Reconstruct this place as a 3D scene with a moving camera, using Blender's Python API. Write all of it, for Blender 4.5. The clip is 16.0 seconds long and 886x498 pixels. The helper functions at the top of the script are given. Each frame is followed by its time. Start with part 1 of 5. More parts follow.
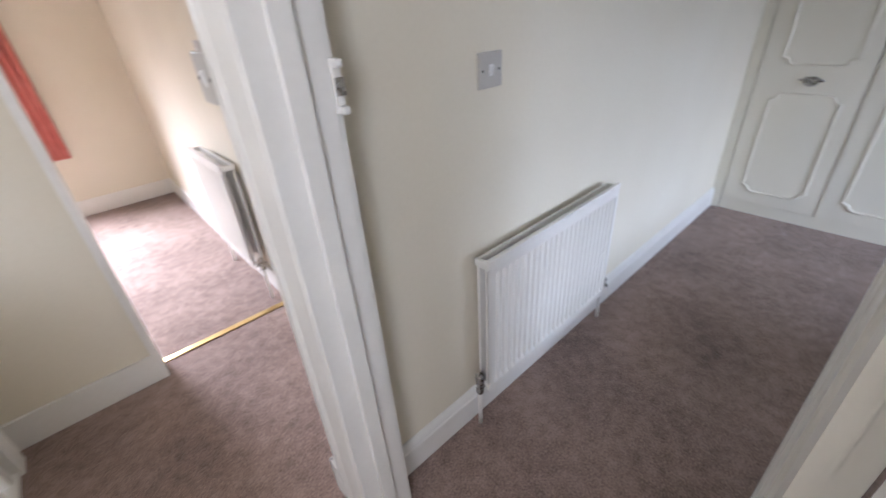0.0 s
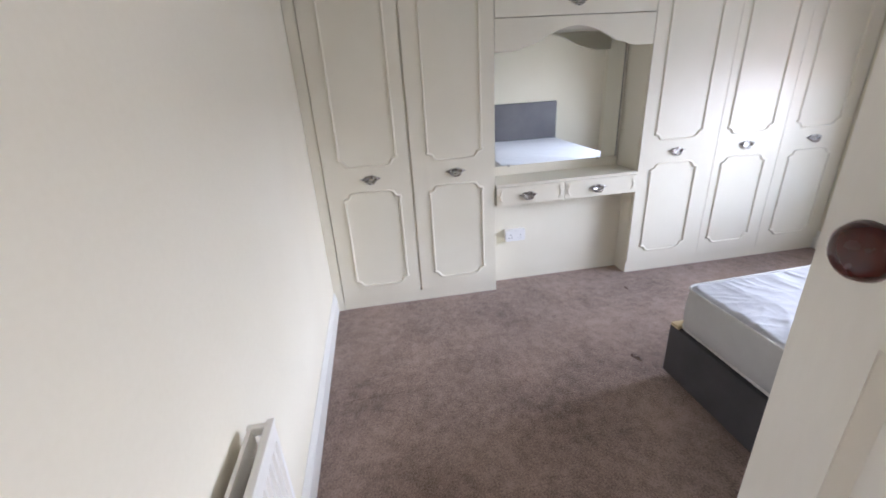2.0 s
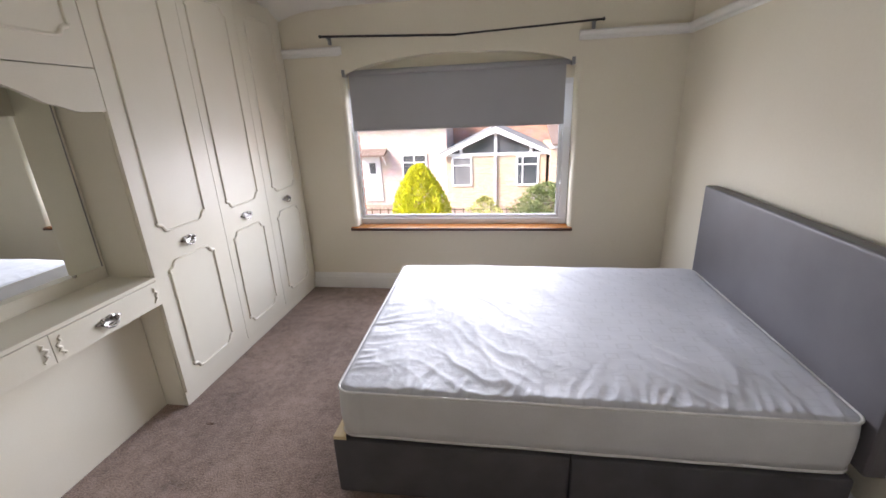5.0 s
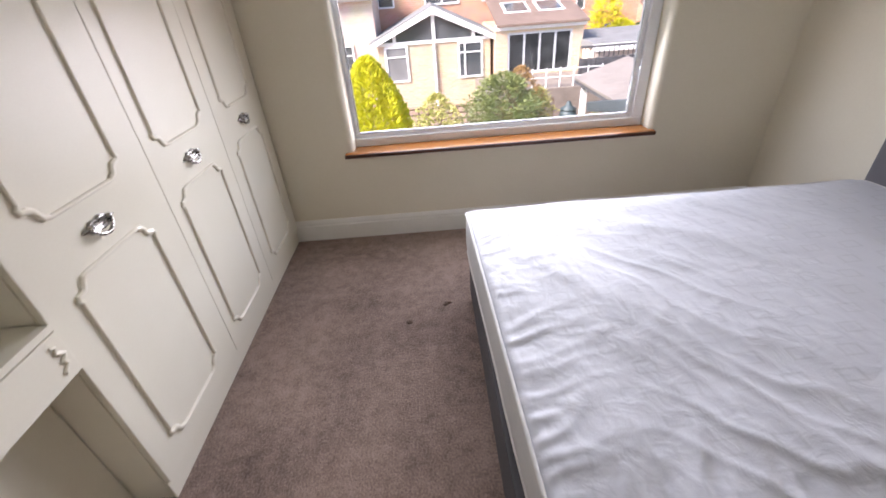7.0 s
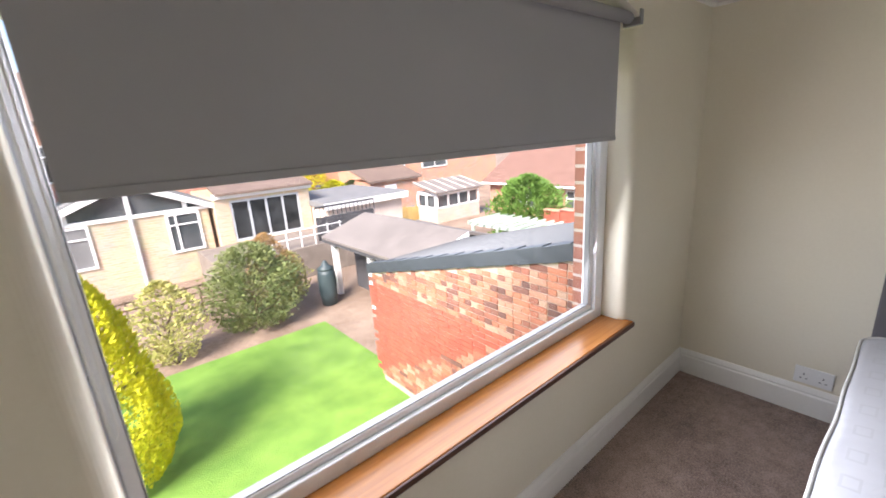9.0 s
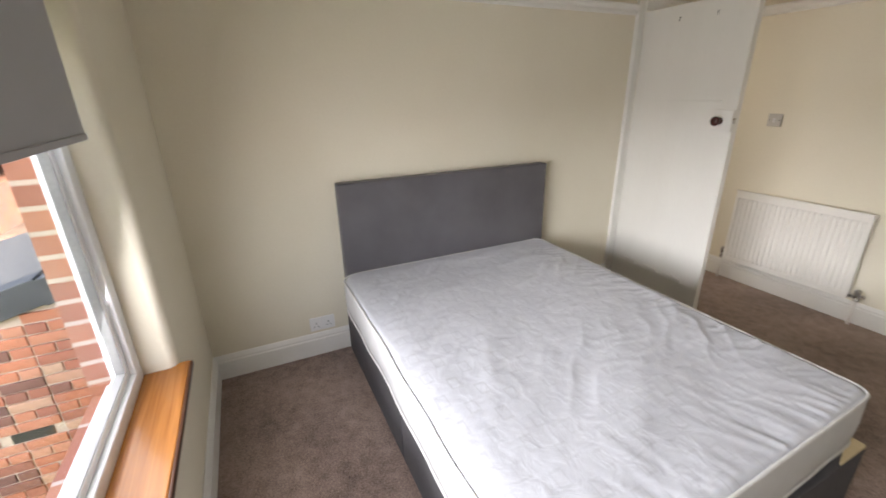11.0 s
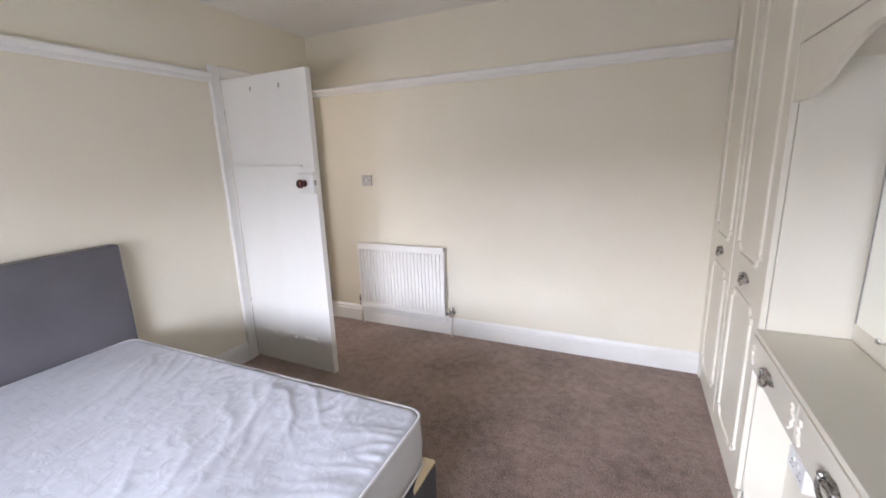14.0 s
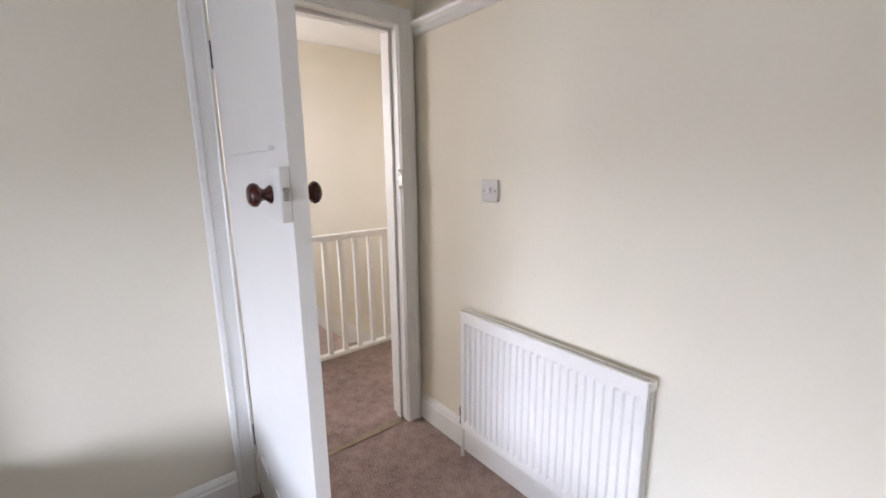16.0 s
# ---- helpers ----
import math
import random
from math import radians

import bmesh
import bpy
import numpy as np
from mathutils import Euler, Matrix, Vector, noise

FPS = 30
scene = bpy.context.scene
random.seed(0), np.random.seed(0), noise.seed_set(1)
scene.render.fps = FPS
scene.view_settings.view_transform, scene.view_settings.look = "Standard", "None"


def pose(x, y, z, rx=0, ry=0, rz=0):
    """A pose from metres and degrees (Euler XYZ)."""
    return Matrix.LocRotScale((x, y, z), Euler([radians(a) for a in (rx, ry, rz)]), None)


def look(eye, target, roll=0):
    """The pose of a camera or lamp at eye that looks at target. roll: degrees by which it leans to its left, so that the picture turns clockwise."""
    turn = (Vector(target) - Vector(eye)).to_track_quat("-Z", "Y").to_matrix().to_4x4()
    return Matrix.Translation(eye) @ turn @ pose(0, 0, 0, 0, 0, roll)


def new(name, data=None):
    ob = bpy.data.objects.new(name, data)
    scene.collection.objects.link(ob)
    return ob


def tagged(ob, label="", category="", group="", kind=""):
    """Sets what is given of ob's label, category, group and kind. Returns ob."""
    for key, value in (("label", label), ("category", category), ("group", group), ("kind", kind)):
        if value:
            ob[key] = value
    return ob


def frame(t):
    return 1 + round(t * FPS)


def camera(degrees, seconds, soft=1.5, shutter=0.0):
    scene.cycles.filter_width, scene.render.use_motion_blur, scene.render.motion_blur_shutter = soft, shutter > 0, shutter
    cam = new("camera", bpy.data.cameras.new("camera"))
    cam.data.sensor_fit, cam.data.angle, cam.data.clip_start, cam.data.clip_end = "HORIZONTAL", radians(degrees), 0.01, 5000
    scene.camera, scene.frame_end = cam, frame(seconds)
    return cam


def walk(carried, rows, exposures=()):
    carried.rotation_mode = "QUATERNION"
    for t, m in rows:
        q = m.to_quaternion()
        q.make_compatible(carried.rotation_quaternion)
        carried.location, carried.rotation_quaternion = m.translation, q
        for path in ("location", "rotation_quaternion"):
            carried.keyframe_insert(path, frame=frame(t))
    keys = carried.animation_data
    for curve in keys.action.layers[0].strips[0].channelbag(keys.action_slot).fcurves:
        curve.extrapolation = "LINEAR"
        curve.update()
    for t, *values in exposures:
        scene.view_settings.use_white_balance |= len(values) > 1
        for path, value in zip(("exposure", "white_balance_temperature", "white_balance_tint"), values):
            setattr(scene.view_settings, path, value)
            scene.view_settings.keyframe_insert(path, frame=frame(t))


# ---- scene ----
cam = camera(94.1, 16.0, soft=1.65, shutter=0.18)
PATH = [
    (0, (-0.366, -0.782, 1.414), (0.766, 0.521, 0.404), -4.1),
    (0.5, (-0.253, -0.573, 1.442), (1.296, 0.041, 0.336), -6.9),
    (1, (-0.068, -0.510, 1.422), (1.585, -0.126, 0.363), -9.0),
    (1.5, (0.188, -0.469, 1.462), (1.967, -0.296, 0.567), -5.7),
    (2, (0.420, -0.398, 1.470), (2.246, -0.664, 0.697), -3.6),
    (2.5, (0.636, -0.334, 1.499), (2.327, -1.113, 0.769), -2.6),
    (3, (0.852, -0.372, 1.506), (2.434, -1.422, 0.878), -3.5),
    (3.5, (1.014, -0.401, 1.546), (2.396, -1.755, 1.039), -2.7),
    (4, (1.095, -0.432, 1.558), (2.052, -2.113, 1.048), -3.4),
    (4.5, (1.145, -0.445, 1.548), (1.691, -2.292, 1.009), -2.4),
    (4.7, (1.178, -0.442, 1.541), (1.572, -2.318, 0.972), -1.9),
    (6.8, (1.989, -1.302, 1.396), (2.09, -2.969, 0.296), -3.8),
    (7, (2.063, -1.398, 1.395), (2.051, -3.085, 0.32), -4.4),
    (7.5, (2.229, -1.828, 1.423), (1.885, -3.617, 0.596), -5.1),
    (8, (2.376, -2.149, 1.436), (1.838, -3.973, 0.818), -2.3),
    (8.2, (2.472, -2.342, 1.431), (1.806, -4.134, 0.844), -2.3),
    (10.3, (2.313, -3.523, 1.486), (0.405, -3.65, 0.901), -2.5),
    (10.5, (2.284, -3.506, 1.485), (0.387, -3.313, 0.88), -1.3),
    (11, (2.291, -3.499, 1.488), (0.597, -2.704, 0.782), -1.1),
    (11.5, (2.37, -3.51, 1.49), (0.9, -2.381, 0.738), -0.5),
    (12, (2.42, -3.52, 1.481), (1.19, -2.169, 0.668), 0.4),
    (12.5, (2.479, -3.504, 1.475), (1.476, -1.986, 0.643), -0.1),
    (13, (2.542, -3.457, 1.466), (1.716, -1.82, 0.667), -1.0),
    (13.5, (2.56, -3.293, 1.458), (1.879, -1.524, 0.82), -3.2),
    (14, (2.546, -2.917, 1.446), (1.726, -1.147, 1.005), -1.9),
    (14.5, (2.417, -2.523, 1.375), (1.499, -0.805, 0.923), -0.9),
    (15, (2.224, -2.065, 1.393), (1.16, -0.429, 0.954), -2.0),
    (15.5, (2.036, -1.61, 1.367), (0.718, -0.163, 0.958), -0.7),
    (16, (1.701, -1.224, 1.367), (0.182, 0.016, 0.971), -0.6),
]
EXPOSURES = [(0.0, 1.40, 5400, 18), (0.5, 1.55, 5600, 18), (1.0, 1.85, 5800, 19), (1.5, 1.98, 5800, 19), (2.5, 1.52, 5850, 20),
             (3.5, 1.33, 6250, 20), (4.5, 1.42, 6350, 20), (7.0, 1.36, 6500, 22), (8.0, 1.22, 6450, 21), (10.3, 1.24, 6850, 15),
             (12.0, 1.45, 7100, 18), (13.5, 1.44, 7350, 18), (14.0, 1.72, 6100, 21), (15.0, 1.84, 5950, 22), (16.0, 1.84, 5850, 21)]
walk(cam, [(t, look(eye, target, roll)) for t, eye, target, roll in PATH], EXPOSURES)

# ---- world, sun, window light and an added sky lamp ----
world = bpy.data.worlds.new("sky")
scene.world = world
world.use_nodes = True
wn = world.node_tree
sky = wn.nodes.new("ShaderNodeTexSky")
sky.sky_type = "NISHITA"
sky.sun_disc = False
sky.sun_elevation = radians(42)
sky.sun_rotation = radians(60)
wn.links.new(sky.outputs[0], wn.nodes["Background"].inputs[0])
wn.nodes["Background"].inputs[1].default_value = 0.15


def sun_lamp(strength):
    data = bpy.data.lights.new("sun", "SUN")
    data.energy, data.angle, data.color = strength, radians(24), (1.0, 0.94, 0.84)
    ob = new("sun", data)
    az, el = radians(60), radians(42)
    way = Vector((math.sin(az) * math.cos(el), math.cos(az) * math.cos(el), math.sin(el)))
    ob.matrix_world = look(way * 30, (0, 0, 0))


def area_lamp(name, eye, target, w, h, watts, color, spread=180):
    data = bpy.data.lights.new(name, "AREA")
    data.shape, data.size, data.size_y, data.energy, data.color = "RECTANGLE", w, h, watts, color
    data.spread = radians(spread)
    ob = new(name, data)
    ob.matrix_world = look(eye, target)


sun_lamp(5.0)
# sky light in the bedroom window, below the blind
area_lamp("window_daylight", (1.60, -3.93, 1.02), (1.60, -1.0, 0.20), 1.60, 0.70, 8.2, (0.89, 0.945, 1.0), 165)
# unseen area lamp over the gardens, added as low sky light under the blind
area_lamp("low_sky_fill", (1.7, -9.1, 2.45), (1.55, -3.9, 1.1), 9.0, 2.4, 480, (0.89, 0.945, 1.0), 150)
# lamps in the other bedroom's window and an added, unseen window over the stairs
area_lamp("bedroom_daylight", (-1.05, 3.93, 1.40), (-0.85, 2.6, 0.0), 0.9, 1.0, 32, (1.0, 0.94, 0.90), 90)
area_lamp("landing_fill", (-1.45, -1.5, 1.6), (-1.45, 1.0, 0.9), 0.8, 1.0, 9.0, (1.0, 0.94, 0.86))


# ---- materials ----
def node_mat(name):
    m = bpy.data.materials.new(name)
    m.use_nodes = True
    nt = m.node_tree
    return m, nt, nt.nodes["Principled BSDF"]


def surface(name, dark, light, rough=0.5, metal=0.0, scale=6.0, fine=120.0, bump=0.1, stretch=(1, 1, 1),
            depth=0.004, spec=0.5, per_object=0.0, coat=0.0):
    """Two colours mixed by broad noise, with fine noise for relief and gloss."""
    m, nt, p = node_mat(name)
    tc = nt.nodes.new("ShaderNodeTexCoord")
    mp = nt.nodes.new("ShaderNodeMapping")
    mp.inputs["Scale"].default_value = stretch
    nt.links.new(tc.outputs["Object"], mp.inputs[0])
    n1 = nt.nodes.new("ShaderNodeTexNoise")
    n1.inputs["Scale"].default_value, n1.inputs["Detail"].default_value = scale, 5
    n2 = nt.nodes.new("ShaderNodeTexNoise")
    n2.inputs["Scale"].default_value, n2.inputs["Detail"].default_value = fine, 3
    for n in (n1, n2):
        nt.links.new(mp.outputs[0], n.inputs["Vector"])
    add = nt.nodes.new("ShaderNodeMath")
    add.operation = "MULTIPLY_ADD"
    add.inputs[1].default_value = 0.4
    nt.links.new(n2.outputs[0], add.inputs[0])
    nt.links.new(n1.outputs[0], add.inputs[2])
    src = add.outputs[0]
    if per_object:
        oi = nt.nodes.new("ShaderNodeObjectInfo")
        ma = nt.nodes.new("ShaderNodeMath")
        ma.operation = "MULTIPLY_ADD"
        ma.inputs[1].default_value = per_object
        nt.links.new(oi.outputs["Random"], ma.inputs[0])
        nt.links.new(src, ma.inputs[2])
        sub = nt.nodes.new("ShaderNodeMath")
        sub.operation = "SUBTRACT"
        sub.inputs[1].default_value = per_object * 0.5
        nt.links.new(ma.outputs[0], sub.inputs[0])
        src = sub.outputs[0]
    ramp = nt.nodes.new("ShaderNodeValToRGB")
    ramp.color_ramp.elements[0].position, ramp.color_ramp.elements[1].position = 0.45, 0.95
    ramp.color_ramp.elements[0].color, ramp.color_ramp.elements[1].color = (*dark, 1), (*light, 1)
    nt.links.new(src, ramp.inputs[0])
    nt.links.new(ramp.outputs[0], p.inputs["Base Color"])
    rr = nt.nodes.new("ShaderNodeMapRange")
    rr.inputs[3].default_value, rr.inputs[4].default_value = max(0.02, rough - 0.08), min(1.0, rough + 0.08)
    nt.links.new(n1.outputs[0], rr.inputs[0])
    nt.links.new(rr.outputs[0], p.inputs["Roughness"])
    p.inputs["Metallic"].default_value = metal
    p.inputs["Specular IOR Level"].default_value = spec
    p.inputs["Coat Weight"].default_value = coat
    if bump:
        b = nt.nodes.new("ShaderNodeBump")
        b.inputs["Strength"].default_value, b.inputs["Distance"].default_value = bump, depth
        nt.links.new(n2.outputs[0], b.inputs["Height"])
        nt.links.new(b.outputs[0], p.inputs["Normal"])
    return m


def carpet_mat():
    m, nt, p = node_mat("brown_carpet")
    tc = nt.nodes.new("ShaderNodeTexCoord")
    big = nt.nodes.new("ShaderNodeTexNoise")
    big.inputs["Scale"].default_value, big.inputs["Detail"].default_value = 2.3, 6
    mid = nt.nodes.new("ShaderNodeTexNoise")
    mid.inputs["Scale"].default_value, mid.inputs["Detail"].default_value = 17, 8
    mid.inputs["Roughness"].default_value = 0.72
    pile = nt.nodes.new("ShaderNodeTexNoise")
    pile.inputs["Scale"].default_value, pile.inputs["Detail"].default_value = 130, 4
    for n in (big, mid, pile):
        nt.links.new(tc.outputs["Object"], n.inputs["Vector"])
    a = nt.nodes.new("ShaderNodeMath")
    a.operation = "MULTIPLY_ADD"
    a.inputs[1].default_value = 0.62
    nt.links.new(mid.outputs[0], a.inputs[0])
    sc = nt.nodes.new("ShaderNodeMath")
    sc.operation = "MULTIPLY"
    sc.inputs[1].default_value = 0.44
    nt.links.new(big.outputs[0], sc.inputs[0])
    nt.links.new(sc.outputs[0], a.inputs[2])
    b = nt.nodes.new("ShaderNodeMath")
    b.operation = "MULTIPLY_ADD"
    b.inputs[1].default_value = 0.62
    nt.links.new(pile.outputs[0], b.inputs[0])
    nt.links.new(a.outputs[0], b.inputs[2])
    ramp = nt.nodes.new("ShaderNodeValToRGB")
    ramp.color_ramp.elements[0].position, ramp.color_ramp.elements[1].position = 0.61, 1.16
    ramp.color_ramp.elements[0].color = (0.100, 0.066, 0.052, 1)
    ramp.color_ramp.elements[1].color = (0.40, 0.290, 0.243, 1)
    nt.links.new(b.outputs[0], ramp.inputs[0])
    nt.links.new(ramp.outputs[0], p.inputs["Base Color"])
    p.inputs["Roughness"].default_value = 0.95
    p.inputs["Specular IOR Level"].default_value = 0.15
    p.inputs["Sheen Weight"].default_value = 0.25
    p.inputs["Sheen Roughness"].default_value = 0.5
    bu = nt.nodes.new("ShaderNodeBump")
    bu.inputs["Strength"].default_value, bu.inputs["Distance"].default_value = 0.8, 0.010
    nt.links.new(b.outputs[0], bu.inputs["Height"])
    nt.links.new(bu.outputs[0], p.inputs["Normal"])
    return m


def mattress_mat():
    """White damask: faint oblong motifs woven into the cover."""
    m, nt, p = node_mat("white_damask")
    tc = nt.nodes.new("ShaderNodeTexCoord")
    def vec(op, src, val=None):
        n = nt.nodes.new("ShaderNodeVectorMath")
        n.operation = op
        nt.links.new(src, n.inputs[0])
        if val is not None:
            n.inputs[1].default_value = val
        return n.outputs[0]
    scaled = vec("MULTIPLY", tc.outputs["Object"], (7.4, 13.0, 0.0))
    split = nt.nodes.new("ShaderNodeSeparateXYZ")
    nt.links.new(vec("FLOOR", scaled), split.inputs[0])
    stagger = nt.nodes.new("ShaderNodeCombineXYZ")
    half = nt.nodes.new("ShaderNodeMath")
    half.operation = "MULTIPLY"
    half.inputs[1].default_value = 0.5
    nt.links.new(split.outputs[1], half.inputs[0])
    nt.links.new(half.outputs[0], stagger.inputs[0])
    moved = nt.nodes.new("ShaderNodeVectorMath")
    nt.links.new(scaled, moved.inputs[0])
    nt.links.new(stagger.outputs[0], moved.inputs[1])
    cell = vec("FRACTION", moved.outputs[0])
    off = vec("ABSOLUTE", vec("SUBTRACT", cell, (0.5, 0.5, 0.0)))
    sized = vec("MULTIPLY", off, (4.3, 3.6, 0.0))
    sep = nt.nodes.new("ShaderNodeSeparateXYZ")
    nt.links.new(sized, sep.inputs[0])
    mx = nt.nodes.new("ShaderNodeMath")
    mx.operation = "MAXIMUM"
    nt.links.new(sep.outputs[0], mx.inputs[0])
    nt.links.new(sep.outputs[1], mx.inputs[1])
    ring = nt.nodes.new("ShaderNodeMath")
    ring.operation = "COMPARE"
    ring.inputs[1].default_value, ring.inputs[2].default_value = 0.84, 0.15
    nt.links.new(mx.outputs[0], ring.inputs[0])
    br = nt.nodes.new("ShaderNodeMix")
    br.data_type = "RGBA"
    br.inputs["A"].default_value, br.inputs["B"].default_value = (0.47, 0.477, 0.517, 1), (0.395, 0.40, 0.43, 1)
    nt.links.new(ring.outputs[0], br.inputs["Factor"])
    big = nt.nodes.new("ShaderNodeTexNoise")
    big.inputs["Scale"].default_value, big.inputs["Detail"].default_value = 3.0, 4
    fine = nt.nodes.new("ShaderNodeTexNoise")
    fine.inputs["Scale"].default_value, fine.inputs["Detail"].default_value = 260, 2
    for n in (big, fine):
        nt.links.new(tc.outputs["Object"], n.inputs["Vector"])
    mix = nt.nodes.new("ShaderNodeMix")
    mix.data_type = "RGBA"
    mix.inputs["B"].default_value = (0.475, 0.482, 0.517, 1)
    nt.links.new(br.outputs["Result"], mix.inputs["A"])
    nt.links.new(big.outputs[0], mix.inputs["Factor"])
    nt.links.new(mix.outputs["Result"], p.inputs["Base Color"])
    p.inputs["Roughness"].default_value = 0.62
    p.inputs["Sheen Weight"].default_value = 0.15
    bu = nt.nodes.new("ShaderNodeBump")
    bu.inputs["Strength"].default_value, bu.inputs["Distance"].default_value = 0.15, 0.002
    nt.links.new(fine.outputs[0], bu.inputs["Height"])
    # soft puckers of the quilted cover
    pucker = nt.nodes.new("ShaderNodeTexNoise")
    pucker.inputs["Scale"].default_value, pucker.inputs["Detail"].default_value = 13, 4
    pucker.inputs["Distortion"].default_value = 0.8
    nt.links.new(tc.outputs["Object"], pucker.inputs["Vector"])
    soft = nt.nodes.new("ShaderNodeBump")
    soft.inputs["Strength"].default_value, soft.inputs["Distance"].default_value = 0.35, 0.010
    nt.links.new(pucker.outputs[0], soft.inputs["Height"])
    nt.links.new(bu.outputs[0], soft.inputs["Normal"])
    nt.links.new(soft.outputs[0], p.inputs["Normal"])
    return m


def wood_mat(name, dark, light, axis_scale, rough=0.35):
    m, nt, p = node_mat(name)
    tc = nt.nodes.new("ShaderNodeTexCoord")
    mp = nt.nodes.new("ShaderNodeMapping")
    mp.inputs["Scale"].default_value = axis_scale
    nt.links.new(tc.outputs["Object"], mp.inputs[0])
    n = nt.nodes.new("ShaderNodeTexNoise")
    n.inputs["Scale"].default_value, n.inputs["Detail"].default_value, n.inputs["Distortion"].default_value = 4, 8, 0.6
    nt.links.new(mp.outputs[0], n.inputs["Vector"])
    ramp = nt.nodes.new("ShaderNodeValToRGB")
    ramp.color_ramp.elements[0].position, ramp.color_ramp.elements[1].position = 0.3, 0.7
    ramp.color_ramp.elements[0].color, ramp.color_ramp.elements[1].color = (*dark, 1), (*light, 1)
    nt.links.new(n.outputs[0], ramp.inputs[0])
    nt.links.new(ramp.outputs[0], p.inputs["Base Color"])
    p.inputs["Roughness"].default_value = rough
    bu = nt.nodes.new("ShaderNodeBump")
    bu.inputs["Strength"].default_value, bu.inputs["Distance"].default_value = 0.15, 0.002
    nt.links.new(n.outputs[0], bu.inputs["Height"])
    nt.links.new(bu.outputs[0], p.inputs["Normal"])
    return m


def glass_mat(name, tint=(1, 1, 1), rough=0.0):
    """A thin pane: clear, with a mirror-like gloss that grows at a slant."""
    m, nt, p = node_mat(name)
    nt.nodes.remove(p)
    clear = nt.nodes.new("ShaderNodeBsdfTransparent")
    clear.inputs[0].default_value = (*tint, 1)
    gloss = nt.nodes.new("ShaderNodeBsdfGlossy")
    gloss.inputs["Roughness"].default_value = rough
    facing = nt.nodes.new("ShaderNodeLayerWeight")
    power = nt.nodes.new("ShaderNodeMath")
    power.operation = "POWER"
    power.inputs[1].default_value = 4.5
    nt.links.new(facing.outputs["Facing"], power.inputs[0])
    share = nt.nodes.new("ShaderNodeMath")
    share.operation = "MULTIPLY_ADD"
    share.inputs[1].default_value, share.inputs[2].default_value = 0.35, 0.012
    nt.links.new(power.outputs[0], share.inputs[0])
    mix = nt.nodes.new("ShaderNodeMixShader")
    nt.links.new(share.outputs[0], mix.inputs[0])
    nt.links.new(clear.outputs[0], mix.inputs[1])
    nt.links.new(gloss.outputs[0], mix.inputs[2])
    nt.links.new(mix.outputs[0], nt.nodes["Material Output"].inputs[0])
    return m


def mirror_mat():
    m, nt, p = node_mat("mirror_silver")
    p.inputs["Base Color"].default_value = (0.88, 0.90, 0.88, 1)
    p.inputs["Metallic"].default_value = 1.0
    p.inputs["Roughness"].default_value = 0.01
    return m


def brick_piece_mat():
    """Old mixed bricks: each piece takes its own shade, with soot and pale salts on top."""
    m, nt, p = node_mat("old_red_brick")
    oi = nt.nodes.new("ShaderNodeObjectInfo")
    ge = nt.nodes.new("ShaderNodeNewGeometry")
    ad = nt.nodes.new("ShaderNodeMath")
    ad.operation = "ADD"
    nt.links.new(oi.outputs["Random"], ad.inputs[0])
    nt.links.new(ge.outputs["Random Per Island"], ad.inputs[1])
    fr = nt.nodes.new("ShaderNodeMath")
    fr.operation = "FRACT"
    nt.links.new(ad.outputs[0], fr.inputs[0])
    ramp = nt.nodes.new("ShaderNodeValToRGB")
    ramp.color_ramp.interpolation = "LINEAR"
    cols = ((0.0, (0.13, 0.07, 0.06)), (0.12, (0.22, 0.10, 0.075)), (0.35, (0.34, 0.13, 0.085)), (0.62, (0.42, 0.17, 0.10)), (0.85, (0.43, 0.22, 0.15)), (1.0, (0.42, 0.29, 0.21)))
    while len(ramp.color_ramp.elements) < len(cols):
        ramp.color_ramp.elements.new(0.5)
    for e, (pos, c) in zip(ramp.color_ramp.elements, cols):
        e.position, e.color = pos, (*c, 1)
    nt.links.new(fr.outputs[0], ramp.inputs[0])
    tc = nt.nodes.new("ShaderNodeTexCoord")
    n = nt.nodes.new("ShaderNodeTexNoise")
    n.inputs["Scale"].default_value, n.inputs["Detail"].default_value = 30, 5
    nt.links.new(tc.outputs["Object"], n.inputs["Vector"])
    mr = nt.nodes.new("ShaderNodeMapRange")
    mr.inputs[3].default_value, mr.inputs[4].default_value = 0.55, 1.35
    nt.links.new(n.outputs[0], mr.inputs[0])
    hs = nt.nodes.new("ShaderNodeHueSaturation")
    nt.links.new(ramp.outputs[0], hs.inputs["Color"])
    nt.links.new(mr.outputs[0], hs.inputs["Value"])
    nt.links.new(hs.outputs[0], p.inputs["Base Color"])
    p.inputs["Roughness"].default_value = 0.9
    bu = nt.nodes.new("ShaderNodeBump")
    bu.inputs["Strength"].default_value, bu.inputs["Distance"].default_value = 0.5, 0.006
    nt.links.new(n.outputs[0], bu.inputs["Height"])
    nt.links.new(bu.outputs[0], p.inputs["Normal"])
    return m


